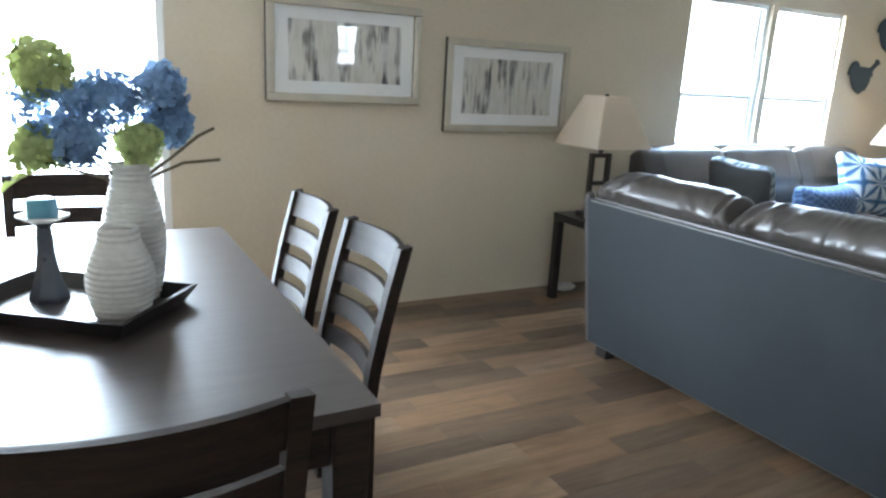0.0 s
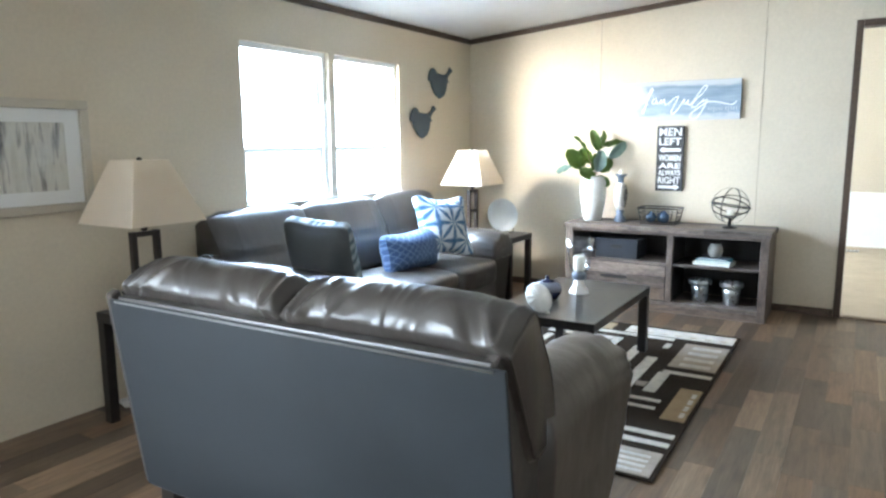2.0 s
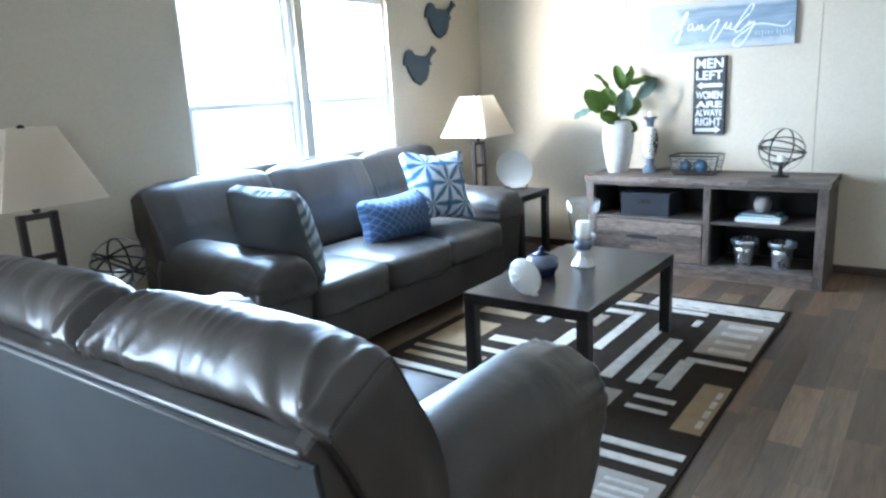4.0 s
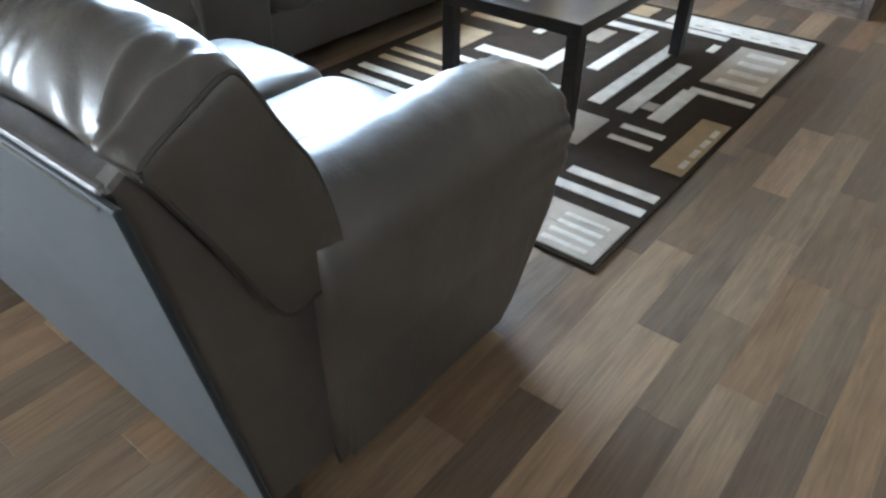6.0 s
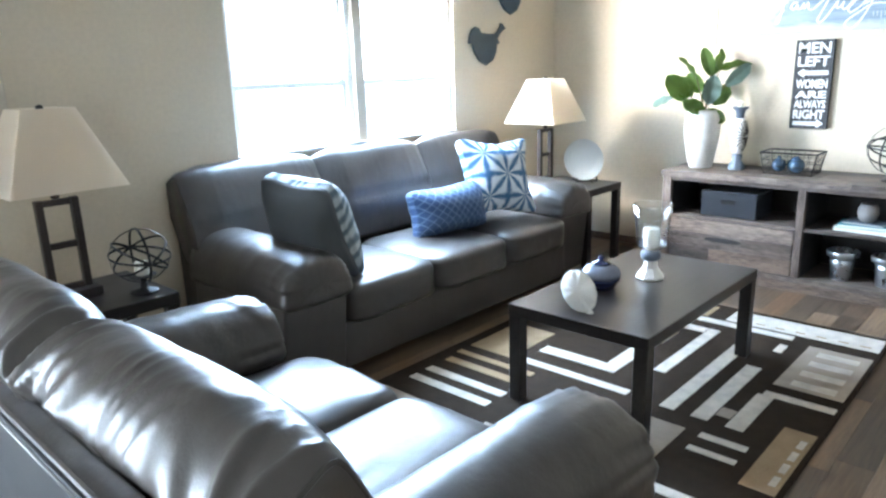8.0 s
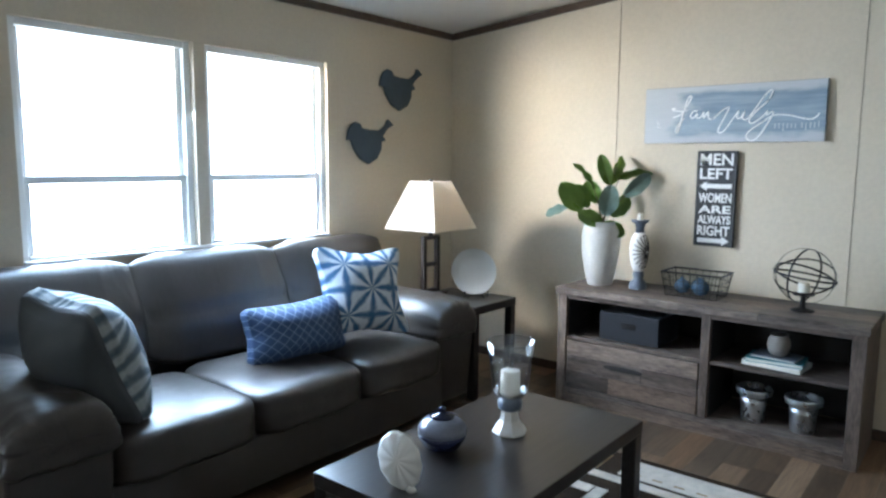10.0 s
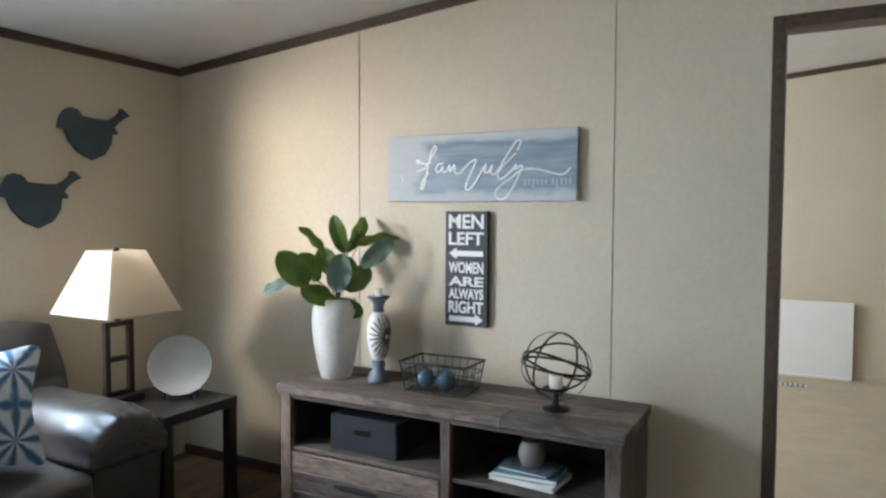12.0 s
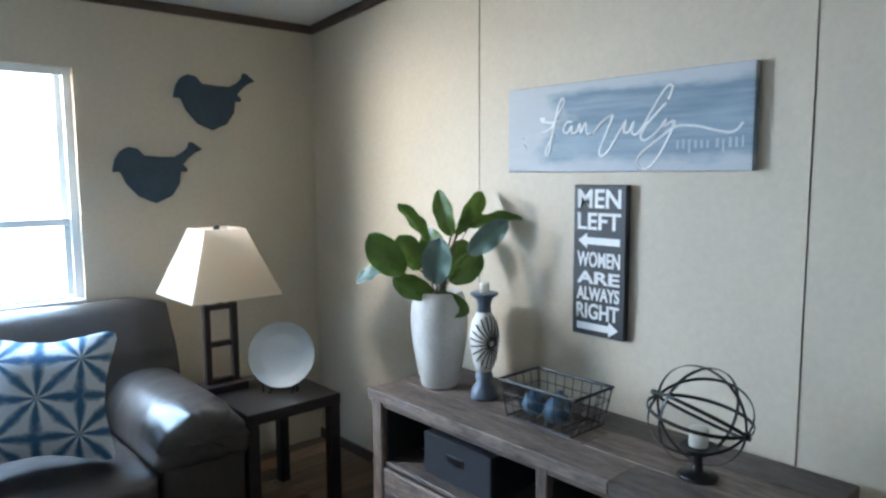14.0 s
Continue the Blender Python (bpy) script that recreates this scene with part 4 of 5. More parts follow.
pot = thing("lidded_pot", "small round blue and white glazed pot with lid", "pot", (4.615, 1.965, TOP))
part("body", lathe([(0.045, 0), (0.062, 0.01), (0.084, 0.045), (0.086, 0.06)], 36), M_BLUEGLAZE, pot, "dark blue lower body", True)
part("shoulder", lathe([(0.0865, 0.0605), (0.084, 0.082), (0.066, 0.104), (0.04, 0.112)], 36), M_WHITEGLAZE, pot, "pale blue-white shoulder", True)
part("lid", lathe([(0.042, 0.1125), (0.038, 0.120), (0.016, 0.126), (0.010, 0.134), (0.016, 0.142), (0.008, 0.150)], 24), M_BLUEGLAZE, pot, "dark blue lid with knob", True)

shell = thing("shell_dish", "white ribbed oval shell dish propped upright", "dish", (4.30, 1.83, TOP), -58)
bm = bmesh.new()
rings = []
for i in range(9):
    s = i / 8
    rings.append([bm.verts.new((0.060 * s * math.cos(a), -0.028 * (1 - s * s) + 0.004 * math.cos(a * 11) * s, 0.088 + 0.086 * s * math.sin(a))) for a in (2 * math.pi * k / 66 for k in range(66))] if i else [bm.verts.new((0, -0.028, 0.088))])
for k in range(66):
    bm.faces.new((rings[0][0], rings[1][k], rings[1][(k + 1) % 66]))
for a, b in zip(rings[1:], rings[2:]):
    for k in range(66):
        bm.faces.new((a[k], b[k], b[(k + 1) % 66], a[(k + 1) % 66]))
sh = part("shell", bm, M_CERAMIC, shell, "", True)
sol = sh.modifiers.new("thick", "SOLIDIFY")
sol.thickness = 0.006
sh.matrix_basis = pose(0.0, 0.012, 0.006, -22, -30, 0) @ Matrix.Diagonal((1.12, 1, 1.05, 1))
part("foot", lathe([(0.016, 0), (0.014, 0.006), (0.008, 0.014)], 16, (0, 0.012, 0)), M_CERAMIC, shell, "", True)

# ---- rug ----
RX0, RX1, RY0, RY1 = 3.53, 5.93, 1.04, 2.75
rug = thing("area_rug", "dark brown rug with cream and tan rectangles", "rug")
part("field", box(RX0, RX1, RY0, RY1, 0.0005, 0.012, 0.003, 1), M_RUGDARK, rug, "dark brown pile field")
PATCHES = [
    (5.70, 5.88, 1.06, 1.80, "c"), (5.615, 5.675, 1.43, 2.02, "c"), (5.70, 5.88, 1.90, 2.70, "t"), (5.05, 5.59, 1.06, 1.34, "u"),
    (4.915, 4.965, 1.06, 1.34, "c"), (4.55, 4.915, 1.29, 1.36, "c"), (4.20, 4.69, 1.06, 1.18, "t"), (3.975, 4.025, 1.06, 1.40, "c"),
    (3.87, 3.92, 1.06, 1.40, "c"), (3.55, 3.80, 1.06, 1.38, "u"), (4.55, 5.38, 1.57, 1.635, "c"), (4.55, 5.18, 1.43, 1.50, "c"),
    (4.41, 4.45, 1.23, 1.41, "c"), (4.30, 4.335, 1.23, 1.41, "c"), (4.86, 5.52, 1.755, 1.815, "c"), (4.55, 4.60, 1.79, 2.36, "c"),
    (4.71, 4.79, 1.94, 2.36, "c"), (4.795, 5.08, 1.94, 2.02, "c"), (5.45, 5.52, 1.82, 2.30, "c"), (4.55, 4.95, 2.42, 2.68, "t"),
    (4.17, 4.44, 1.47, 1.62, "u"), (4.08, 4.13, 2.20, 2.66, "c"), (4.19, 4.24, 2.20, 2.66, "c"), (4.33, 4.38, 2.20, 2.66, "t"),
    (4.44, 4.48, 2.22, 2.68, "t"), (3.60, 3.98, 1.55, 1.80, "t"), (3.60, 3.98, 1.90, 1.96, "c"), (3.60, 3.98, 2.05, 2.11, "c"), (3.60, 3.95, 2.25, 2.68, "u"),
    (5.10, 5.38, 2.35, 2.68, "t"), (5.10, 5.38, 2.22, 2.27, "c"), (5.18, 5.38, 1.92, 2.12, "u"), (4.62, 4.70, 1.365, 1.425, "u"), (5.42, 5.53, 1.42, 1.46, "c"),
]
PATCHES += [(3.575 + 0.05 * k, 3.60 + 0.05 * k, 1.10, 1.26, "i") for k in range(4)] + [(5.08 + 0.13 * k, 5.14 + 0.13 * k, 1.10, 1.28, "i") for k in range(4)]
PATCHES += [(4.25 + 0.1 * k, 4.32 + 0.1 * k, 1.075, 1.10, "i") for k in range(4)] + [(5.73, 5.745, 1.1 + 0.1 * k, 1.15 + 0.1 * k, "t") for k in range(7)]
for x0, x1, y0, y1, c in PATCHES:
    part("patch", box(x0, x1, y0, y1, 0.010, 0.0172 if c == "i" or x1 - x0 < 0.02 else 0.0155, 0.002, 1), {"c": M_RUGCREAM, "i": M_RUGCREAM, "t": M_RUGTAN, "u": M_RUGTAUPE}[c], rug)

# ---- media console ----
CX0, CX1, CY0, CY1, CH = 6.45, 6.925, 0.935, 2.572, 0.70
con = thing("media_console", "weathered grey wood media console with open shelves and drawer", "console", (0, 0, 0))


def board(name, x0, x1, y0, y1, z0, z1, parent, material=M_WEATHERED, label=""):
    """A board with its grain along its longest side."""
    size = [x1 - x0, y1 - y0, z1 - z0]
    k = size.index(max(size))
    a, b, c = (size, (size[1], size[0], size[2]), (size[2], size[1], size[0]))[k]
    ob = part(name, box(-a / 2, a / 2, -b / 2, b / 2, -c / 2, c / 2, 0.003, 1), material, parent, label)
    ob.matrix_basis = pose((x0 + x1) / 2, (y0 + y1) / 2, (z0 + z1) / 2, 0, 90 if k == 2 else 0, 90 if k == 1 else 0)
    return ob


ym = (CY0 + CY1) / 2 - 0.08
w3 = (CX1 - CX0 + 0.01) / 3
for k in range(3):
    for y0, y1 in ((CY0, 1.42 + 0.21 * k), (1.421 + 0.21 * k, CY1)):
        board("top_plank", CX0 - 0.01 + w3 * k, CX0 - 0.0105 + w3 * (k + 1), y0, y1, CH - 0.042, CH, con)
for y0, y1 in ((CY0 + 0.012, CY0 + 0.072), (CY1 - 0.072, CY1 - 0.012)):
    board("side_panel", CX0 + 0.004, CX1 - 0.005, y0, y1, 0.0, CH - 0.0425, con)
board("divider", CX0 + 0.008, CX1 - 0.02, 1.655, 1.70, 0.092, CH - 0.0425, con)
board("bottom_rail", CX0 + 0.006, CX0 + 0.03, CY0 + 0.0725, CY1 - 0.0725, 0.0, 0.06, con)
board("bottom_shelf", CX0 + 0.005, CX1 - 0.02, CY0 + 0.0725, CY1 - 0.0725, 0.061, 0.091, con)
board("top_rail", CX0 + 0.010, CX0 + 0.028, CY0 + 0.0725, CY1 - 0.0725, CH - 0.068, CH - 0.0425, con)
board("shelf", CX0 + 0.02, CX1 - 0.02, CY0 + 0.0725, 1.6545, 0.385, 0.405, con)
board("shelf", CX0 + 0.02, CX1 - 0.02, 1.7005, CY1 - 0.0725, 0.385, 0.405, con)
# back panel coloured near-black for the shade deep in the bays
board("back_panel", CX1 - 0.019, CX1 - 0.006, CY0 + 0.0725, CY1 - 0.0725, 0.092, CH - 0.0425, con, M_CONSOLE_SHADE_PULL)
drawer = board("drawer_front", CX0 + 0.006, CX0 + 0.024, 1.706, CY1 - 0.078, 0.29, 0.381, con)
for z0, z1, ys in ((0.196, 0.2895, (1.706, 2.02, CY1 - 0.078)), (0.096, 0.1955, (1.706, 2.22, CY1 - 0.078))):
    for y0, y1 in zip(ys, ys[1:]):
        board("drawer_plank", CX0 + 0.006, CX0 + 0.024, y0, y1 - 0.001, z0, z1, con)
pull = part("drawer_pull", cushion(0.012, 0.24, 0.03, 2.5, 7), M_CONSOLE_SHADE_PULL, drawer, "dark oval drawer pull", True)
pull.matrix_basis = drawer.matrix_basis.inverted() @ pose(CX0 + 0.002, 2.13, 0.262)

# added dark sheets that paint shade onto the inner sides
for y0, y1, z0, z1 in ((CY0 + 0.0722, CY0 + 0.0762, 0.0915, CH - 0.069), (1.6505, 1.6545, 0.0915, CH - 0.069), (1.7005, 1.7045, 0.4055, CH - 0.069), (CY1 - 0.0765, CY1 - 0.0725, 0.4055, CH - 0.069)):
    part("shade_sheet", box(CX0 + 0.035, CX1 - 0.02, y0, y1, z0, z1), M_CONSOLE_SHADE_PULL, con, "thin dark sheet standing in for shade inside the console")
sb = thing("storage_box", "charcoal blue fabric storage box on the shelf", "box", (6.68, 2.135, 0.4055))
part("body", box(-0.16, 0.15, -0.18, 0.18, 0, 0.165, 0.006), M_NAVYBOX, sb)
part("label_holder", box(-0.166, -0.1605, -0.045, 0.045, 0.085, 0.115, 0.002, 1), M_IRON, sb, "dark metal label pull")

for z, w, d, h, mt, nm in ((0.4055, 0.29, 0.20, 0.022, M_PAPER, "lower"), (0.4280, 0.27, 0.19, 0.020, M_TEALBOOK, "mid"), (0.4485, 0.22, 0.16, 0.012, M_TEALBOOK, "upper")):
    bk = thing("book", {"lower": "pale hardback book lying flat on the shelf", "mid": "teal hardback book lying on another book", "upper": "thin slate book on top of the stack"}[nm], "book", (6.62, 1.36, z), 4 if nm == "mid" else -5, "stacked books")
    part("page_block", box(-d / 2 + 0.004, d / 2 - 0.004, -w / 2 + 0.004, w / 2 - 0.004, 0.003, h - 0.003), M_PAPER, bk)
    part("cover", box(-d / 2, d / 2, -w / 2, w / 2, 0, 0.0029, 0.001, 1), {"lower": M_CERAMIC, "mid": mt, "upper": M_STONEBLUE}[nm], bk)
    part("cover", box(-d / 2, d / 2, -w / 2, w / 2, h - 0.0029, h, 0.001, 1), {"lower": M_CERAMIC, "mid": mt, "upper": M_STONEBLUE}[nm], bk)
jar = part("small_pot", lathe([(0.035, 0), (0.045, 0.01), (0.056, 0.05), (0.052, 0.085), (0.040, 0.10), (0.044, 0.108), (0.038, 0.104)], 28, (0, 0, 0)), M_GREYPOT, None, "", True)
jar.matrix_world = pose(6.62, 1.355, 0.461)
tagged(jar, "small grey stoneware pot on the stacked books", "pot")

bucket = thing("metal_bucket", "small flared galvanized metal bucket in the console", "bucket", (6.60, 1.455, 0.0915), 0, "pair of buckets")
part("body", lathe([(0.052, 0), (0.056, 0.004), (0.064, 0.10), (0.068, 0.135), (0.064, 0.134), (0.058, 0.09), (0.050, 0.012), (0.0, 0.010)], 36), M_STEEL, bucket, "", True)
part("rim", lathe([(0.0655, 0.1355), (0.088, 0.150), (0.091, 0.178), (0.088, 0.182), (0.084, 0.178), (0.080, 0.155), (0.063, 0.142)], 36), M_STEEL, bucket, "flared bright rim", True)
copy_thing(bucket, pose(6.595, 1.215, 0.0915, 0, 0, 30))

# ---- on the console ----
pv = thing("potted_fig_branch", "tall white ceramic vase holding broad green fig leaves", "plant", (6.685, 2.405, 0.7005))
vase = part("vase", lathe([(0.070, 0), (0.075, 0.004), (0.092, 0.08), (0.109, 0.18), (0.116, 0.26), (0.113, 0.32), (0.104, 0.365), (0.094, 0.388), (0.086, 0.388), (0.094, 0.36), (0.100, 0.30), (0.0, 0.28)], 48, (0, 0, 0), None, None), M_VASE, pv, "white tall ceramic vase", True)


def leaf_mesh(length, width, cup, bend):
    """A broad fiddle-shaped leaf with a sunken midrib and raised side veins."""
    bm = bmesh.new()
    rows = []
    for i in range(19):
        s = i / 18
        half = width * 0.5 * (math.sin(math.pi * s ** 0.78) ** 0.55) * (0.62 + 0.50 * s) + 0.0015
        row = []
        for j in range(9):
            u = (j - 4) / 4
            wav = 0.006 * math.sin(s * 15 + 2 * u) * abs(u) ** 1.5
            vein = 0.0022 * math.sin((s - 0.22 * abs(u)) * 44) * (0.3 < abs(u) * 2 < 1.9)
            row.append(bm.verts.new((u * half, s * length, cup * abs(u) ** 1.3 * half + bend * s * s * length + wav + vein - 0.003 * (j == 4))))
        rows.append(row)
    for a, b in zip(rows, rows[1:]):
        for j in range(8):
            bm.faces.new((a[j], a[j + 1], b[j + 1], b[j]))
    return bm


MOUTH = Vector((0, 0, 0.375))
SIDE, AWAY = Vector((0.74, -0.67, 0)), Vector((0.67, 0.74, 0))
LEAVES = [
    # foot across and up, tip across and up, depth of foot and tip into the corner, width, roll, pale underside
    (-0.215, 0.105, -0.345, 0.062, 0.0, 0.02, 0.066, 25, 1), (-0.141, 0.084, -0.272, 0.235, -0.03, -0.06, 0.140, -18, 0), (-0.084, 0.094, -0.152, 0.235, 0.02, 0.03, 0.118, 20, 0),
    (-0.042, 0.209, -0.146, 0.371, 0.03, 0.05, 0.082, 38, 0), (0.052, 0.230, -0.010, 0.408, 0.02, 0.02, 0.086, -25, 0), (0.068, 0.235, 0.141, 0.334, 0.05, 0.09, 0.058, 40, 0),
    (0.110, 0.266, 0.319, 0.329, 0.04, 0.02, 0.098, -42, 0), (0.115, 0.167, 0.256, 0.293, -0.05, -0.10, 0.098, 12, 1), (-0.016, 0.052, 0.000, 0.225, -0.09, -0.14, 0.122, -8, 1),
    (0.042, 0.052, 0.167, 0.157, -0.02, -0.03, 0.118, 22, 0), (-0.026, 0.010, -0.172, 0.068, -0.06, -0.10, 0.102, -22, 0), (-0.026, 0.006, 0.110, -0.055, -0.07, -0.10, 0.092, 10, 0),
    (0.080, 0.250, 0.190, 0.400, 0.08, 0.12, 0.090, 30, 0), (0.010, 0.120, -0.060, 0.250, 0.08, 0.12, 0.110, -20, 0), (0.030, 0.060, 0.120, 0.200, 0.09, 0.14, 0.110, 15, 0),
]
for fr, fu, tr, tu, fd, td, wd, roll, pale in LEAVES:
    foot = MOUTH + SIDE * fr + AWAY * fd + Vector((0, 0, fu))
    d = MOUTH + SIDE * tr + AWAY * td + Vector((0, 0, tu)) - foot
    ln = d.length
    d.normalize()
    part("stem", tube([tuple(MOUTH - Vector((0, 0, 0.08))), tuple(MOUTH + (foot - MOUTH) * 0.4 + Vector((0, 0, 0.02))), tuple(foot + d * 0.01)], 0.0035), M_STEM, pv, "", True)
    lf = part("leaf", leaf_mesh(ln * 1.04, wd * 1.1, 0.30, -0.16), M_LEAFPALE if pale else M_LEAF, pv, "pale leaf underside" if pale else "", True)
    face = (-AWAY + Vector((0, 0, 0.35))).normalized()
    z = (face - d * face.dot(d)).normalized()
    x = d.cross(z)
    lf.matrix_basis = Matrix.Translation(foot) @ Matrix((x, d, z)).transposed().to_4x4() @ pose(0, 0, 0, 0, roll, 0)

cs = thing("ceramic_candlestick", "blue-grey candlestick with striped fan pattern and candle", "candlestick", (6.70, 2.165, 0.7005))
part("base", lathe([(0.050, 0), (0.052, 0.01), (0.046, 0.04), (0.028, 0.06), (0.034, 0.085), (0.028, 0.105)], 28), M_STONEBLUE, cs, "", True)
candle_body = part("body", lathe([(0.028, 0.1055), (0.042, 0.14), (0.054, 0.20), (0.056, 0.25), (0.046, 0.30), (0.028, 0.335)], 32), M_CERAMIC, cs, "white oval body", True)


def belly(z):
    """Radius of the oval body at a height."""
    ks = ((0.1055, 0.028), (0.14, 0.042), (0.20, 0.054), (0.25, 0.056), (0.30, 0.046), (0.335, 0.028))
    for (za, ra), (zb, rb) in zip(ks, ks[1:]):
        if z <= zb:
            return ra + (rb - ra) * (z - za) / (zb - za)
    return 0.028


for k in range(21):
    a = radians(-180 + k * 360 / 21)
    pts = []
    for s in (0.10, 0.3, 0.5, 0.7, 0.95):
        th, z = radians(256) - 1.75 * s * math.cos(a), 0.222 + 0.108 * s * math.sin(a)
        pts.append(((belly(z) + 0.0002) * math.cos(th), (belly(z) + 0.0002) * math.sin(th), z))
    part("stripe", tube(pts, 0.0034, 5), M_FRAMESIDE, candle_body, "dark radiating stripe")
part("cup", lathe([(0.026, 0.3355), (0.024, 0.36), (0.030, 0.385), (0.050, 0.40), (0.052, 0.41), (0.030, 0.408)], 28, ripple=lambda a: 1 + 0.05 * math.cos(8 * a)), M_STONEBLUE, cs, "", True)
part("candle", lathe([(0.018, 0.4085), (0.018, 0.445), (0.012, 0.448)], 16), M_WAX, cs, "cream candle stub", True)

bk = thing("wire_basket", "dark wire basket holding blue glass floats", "basket", (6.70, 1.82, 0.7005), 0)
hx, hy, hz = 0.105, 0.165, 0.135


def loop_at(k, z):
    return [(-hx * k, -hy * k, z), (hx * k, -hy * k, z), (hx * k, hy * k, z), (-hx * k, hy * k, z)]


part("rim", tube(loop_at(1, hz), 0.006, 6, True), M_IRON, bk, "thick dark rim")
part("wire", tube(loop_at(0.86, 0.004), 0.003, 5, True), M_IRON, bk)
for z, k in ((0.05, 0.91), (0.09, 0.95)):
    part("wire", tube(loop_at(k, z), 0.002, 5, True), M_IRON, bk)
for i in range(9):
    s = -1 + i / 4
    for sg in (-1, 1):
        part("wire", tube([(sg * hx, s * hy * 0.97, hz), (sg * hx * 0.86, s * hy * 0.84, 0.004)], 0.0018, 5), M_IRON, bk)
    part("wire", tube([(-hx * 0.86, s * hy * 0.84, 0.004), (hx * 0.86, s * hy * 0.84, 0.004)], 0.0018, 5), M_IRON, bk)
for i in range(6):
    s = -1 + i / 2.5
    for sg in (-1, 1):
        part("wire", tube([(s * hx * 0.97, sg * hy, hz), (s * hx * 0.84, sg * hy * 0.86, 0.004)], 0.0018, 5), M_IRON, bk)
M_BLUEGLASS = plain("smoky_blue_glass", (0.055, 0.10, 0.15), 0.1, vary=0.3)
for x, y, r in ((-0.03, 0.07, 0.045), (0.03, 0.0, 0.042), (-0.04, -0.04, 0.048)):
    fl = part("glass_float", lathe([(0.004, 0), (r * 0.7, r * 0.3), (r, r), (r * 0.7, r * 1.7), (r * 0.25, r * 1.95), (r * 0.22, r * 2.2)], 24), M_BLUEGLASS, None, "", True)
    fl.matrix_world = pose(6.70 + x, 1.82 + y, 0.7085)
    tagged(fl, "smoky blue glass float in the wire basket", "glass float", "floats in the basket")

# ---- on the walls ----
fam = thing("wall_sign", "washed blue wooden board lettered family in white script", "sign", (EW, 1.77, 1.725))
part("board", box(-0.031, -0.002, -0.495, 0.495, -0.163, 0.163, 0.003, 1), M_SIGNBLUE, fam)
R = (90, 0, -90)


def brush(points):
    """A script stroke on the board: points in the lettering artist's grid, laid out across its face."""
    out = []
    for k in range(len(points) - 1):
        p = [Vector(points[max(0, min(len(points) - 1, k + q))]) for q in (-1, 0, 1, 2)]
        for q in range(4):
            t = q / 4
            v = 0.5 * (2 * p[1] + (p[2] - p[0]) * t + (2 * p[0] - 5 * p[1] + 4 * p[2] - p[3]) * t * t + (3 * p[1] - p[0] - 3 * p[2] + p[3]) * t ** 3)
            s = (v.x - 45) / 1095
            top = 165 - 120 * s
            out.append((-0.0322, 0.495 - 0.99 * (s ** 0.93), 0.163 - 0.326 * (v.y - top) / (525 - top)))
    bm = tube(out, 0.0050, 6)
    for v in bm.verts:
        v.co.x = -0.0322 + (v.co.x + 0.0322) * 0.25
    return bm


for stroke in (
    [(215, 350), (262, 328), (300, 268), (326, 215), (318, 200), (300, 232), (276, 330), (252, 440), (236, 446), (250, 400), (292, 345)], [(222, 300), (262, 306), (312, 296)],
    [(368, 302), (340, 306), (325, 340), (345, 352), (368, 318), (366, 350), (392, 345), (408, 306), (410, 352), (436, 304), (440, 352), (470, 358)],
    [(470, 358), (520, 300), (565, 272), (545, 332), (505, 430), (516, 455), (550, 428), (602, 338), (625, 296), (616, 345), (640, 346), (662, 302), (652, 350), (682, 354), (742, 250), (800, 152), (826, 152), (800, 222)],
    [(800, 222), (722, 312), (692, 368), (715, 386), (770, 340), (802, 292), (792, 326), (832, 300), (825, 342), (772, 458), (722, 514), (682, 496), (692, 450), (780, 372), (842, 326), (930, 326), (1040, 355), (1082, 340), (1105, 302)],
):
    part("script_stroke", brush(stroke), M_LETTER, fam, "white script stroke of the word family", True)
heart = flat_outline([(0.013 * math.sin(q) ** 3 * 1.0, 0.012 * (math.cos(q) - 0.36 * math.cos(2 * q) - 0.14 * math.cos(3 * q))) for q in (2 * math.pi * k / 28 for k in range(28))], 0.0012)
hb = part("heart", heart, M_LETTER, fam, "small white painted heart")
hb.matrix_basis = pose(-0.0313, 0.318, 0.036, 0, 0, -90)
part("flourish", tube([(-0.0318, 0.418, -0.030), (-0.0318, 0.408, -0.045), (-0.0318, 0.412, -0.062), (-0.0318, 0.395, -0.070)], 0.0035, 6), M_LETTER, fam, "small white painted flourish", True)
rs = random.Random(7)
y0 = -0.225
for k in range(11):
    h, w = rs.uniform(0.024, 0.034), rs.uniform(0.006, 0.010)
    y0 -= 0.030 if k == 6 else 0.0205
    part("small_lettering", box(-0.0325, -0.0312, y0 - w, y0, -0.090 - (0.014 if k in (2, 7) else 0.0), -0.090 + h), M_LETTERFADE, fam)

men = thing("wall_sign", "charcoal board with white joking lettering and arrows", "sign", (EW, 1.82, 1.2375))
part("board", box(-0.031, -0.002, -0.113, 0.113, -0.278, 0.278, 0.003, 1), M_SIGNBLACK, men)
for words, z, h in (("MEN", 0.228, 0.068), ("LEFT", 0.146, 0.062), ("WOMEN", 0.006, 0.056), ("ARE", -0.061, 0.046), ("ALWAYS", -0.121, 0.050), ("RIGHT", -0.186, 0.058)):
    lettering("lettering", words, h, M_LETTER, men, (-0.0325, 0.0, z), R, 0.185, 0.0, 0.0013)


def arrow(sg, z):
    pts = [(-0.09, 0), (-0.05, 0.028), (-0.05, 0.013), (0.09, 0.013), (0.09, -0.013), (-0.05, -0.013), (-0.05, -0.028)]
    a = part("arrow", flat_outline([(x, y) for x, y in pts], 0.0015), M_LETTER, men)
    a.matrix_basis = pose(-0.0313, 0, z, 0, 0, -90) @ Matrix.Diagonal((sg, 1, 1, 1))


arrow(1, 0.074)
arrow(-1, -0.244)


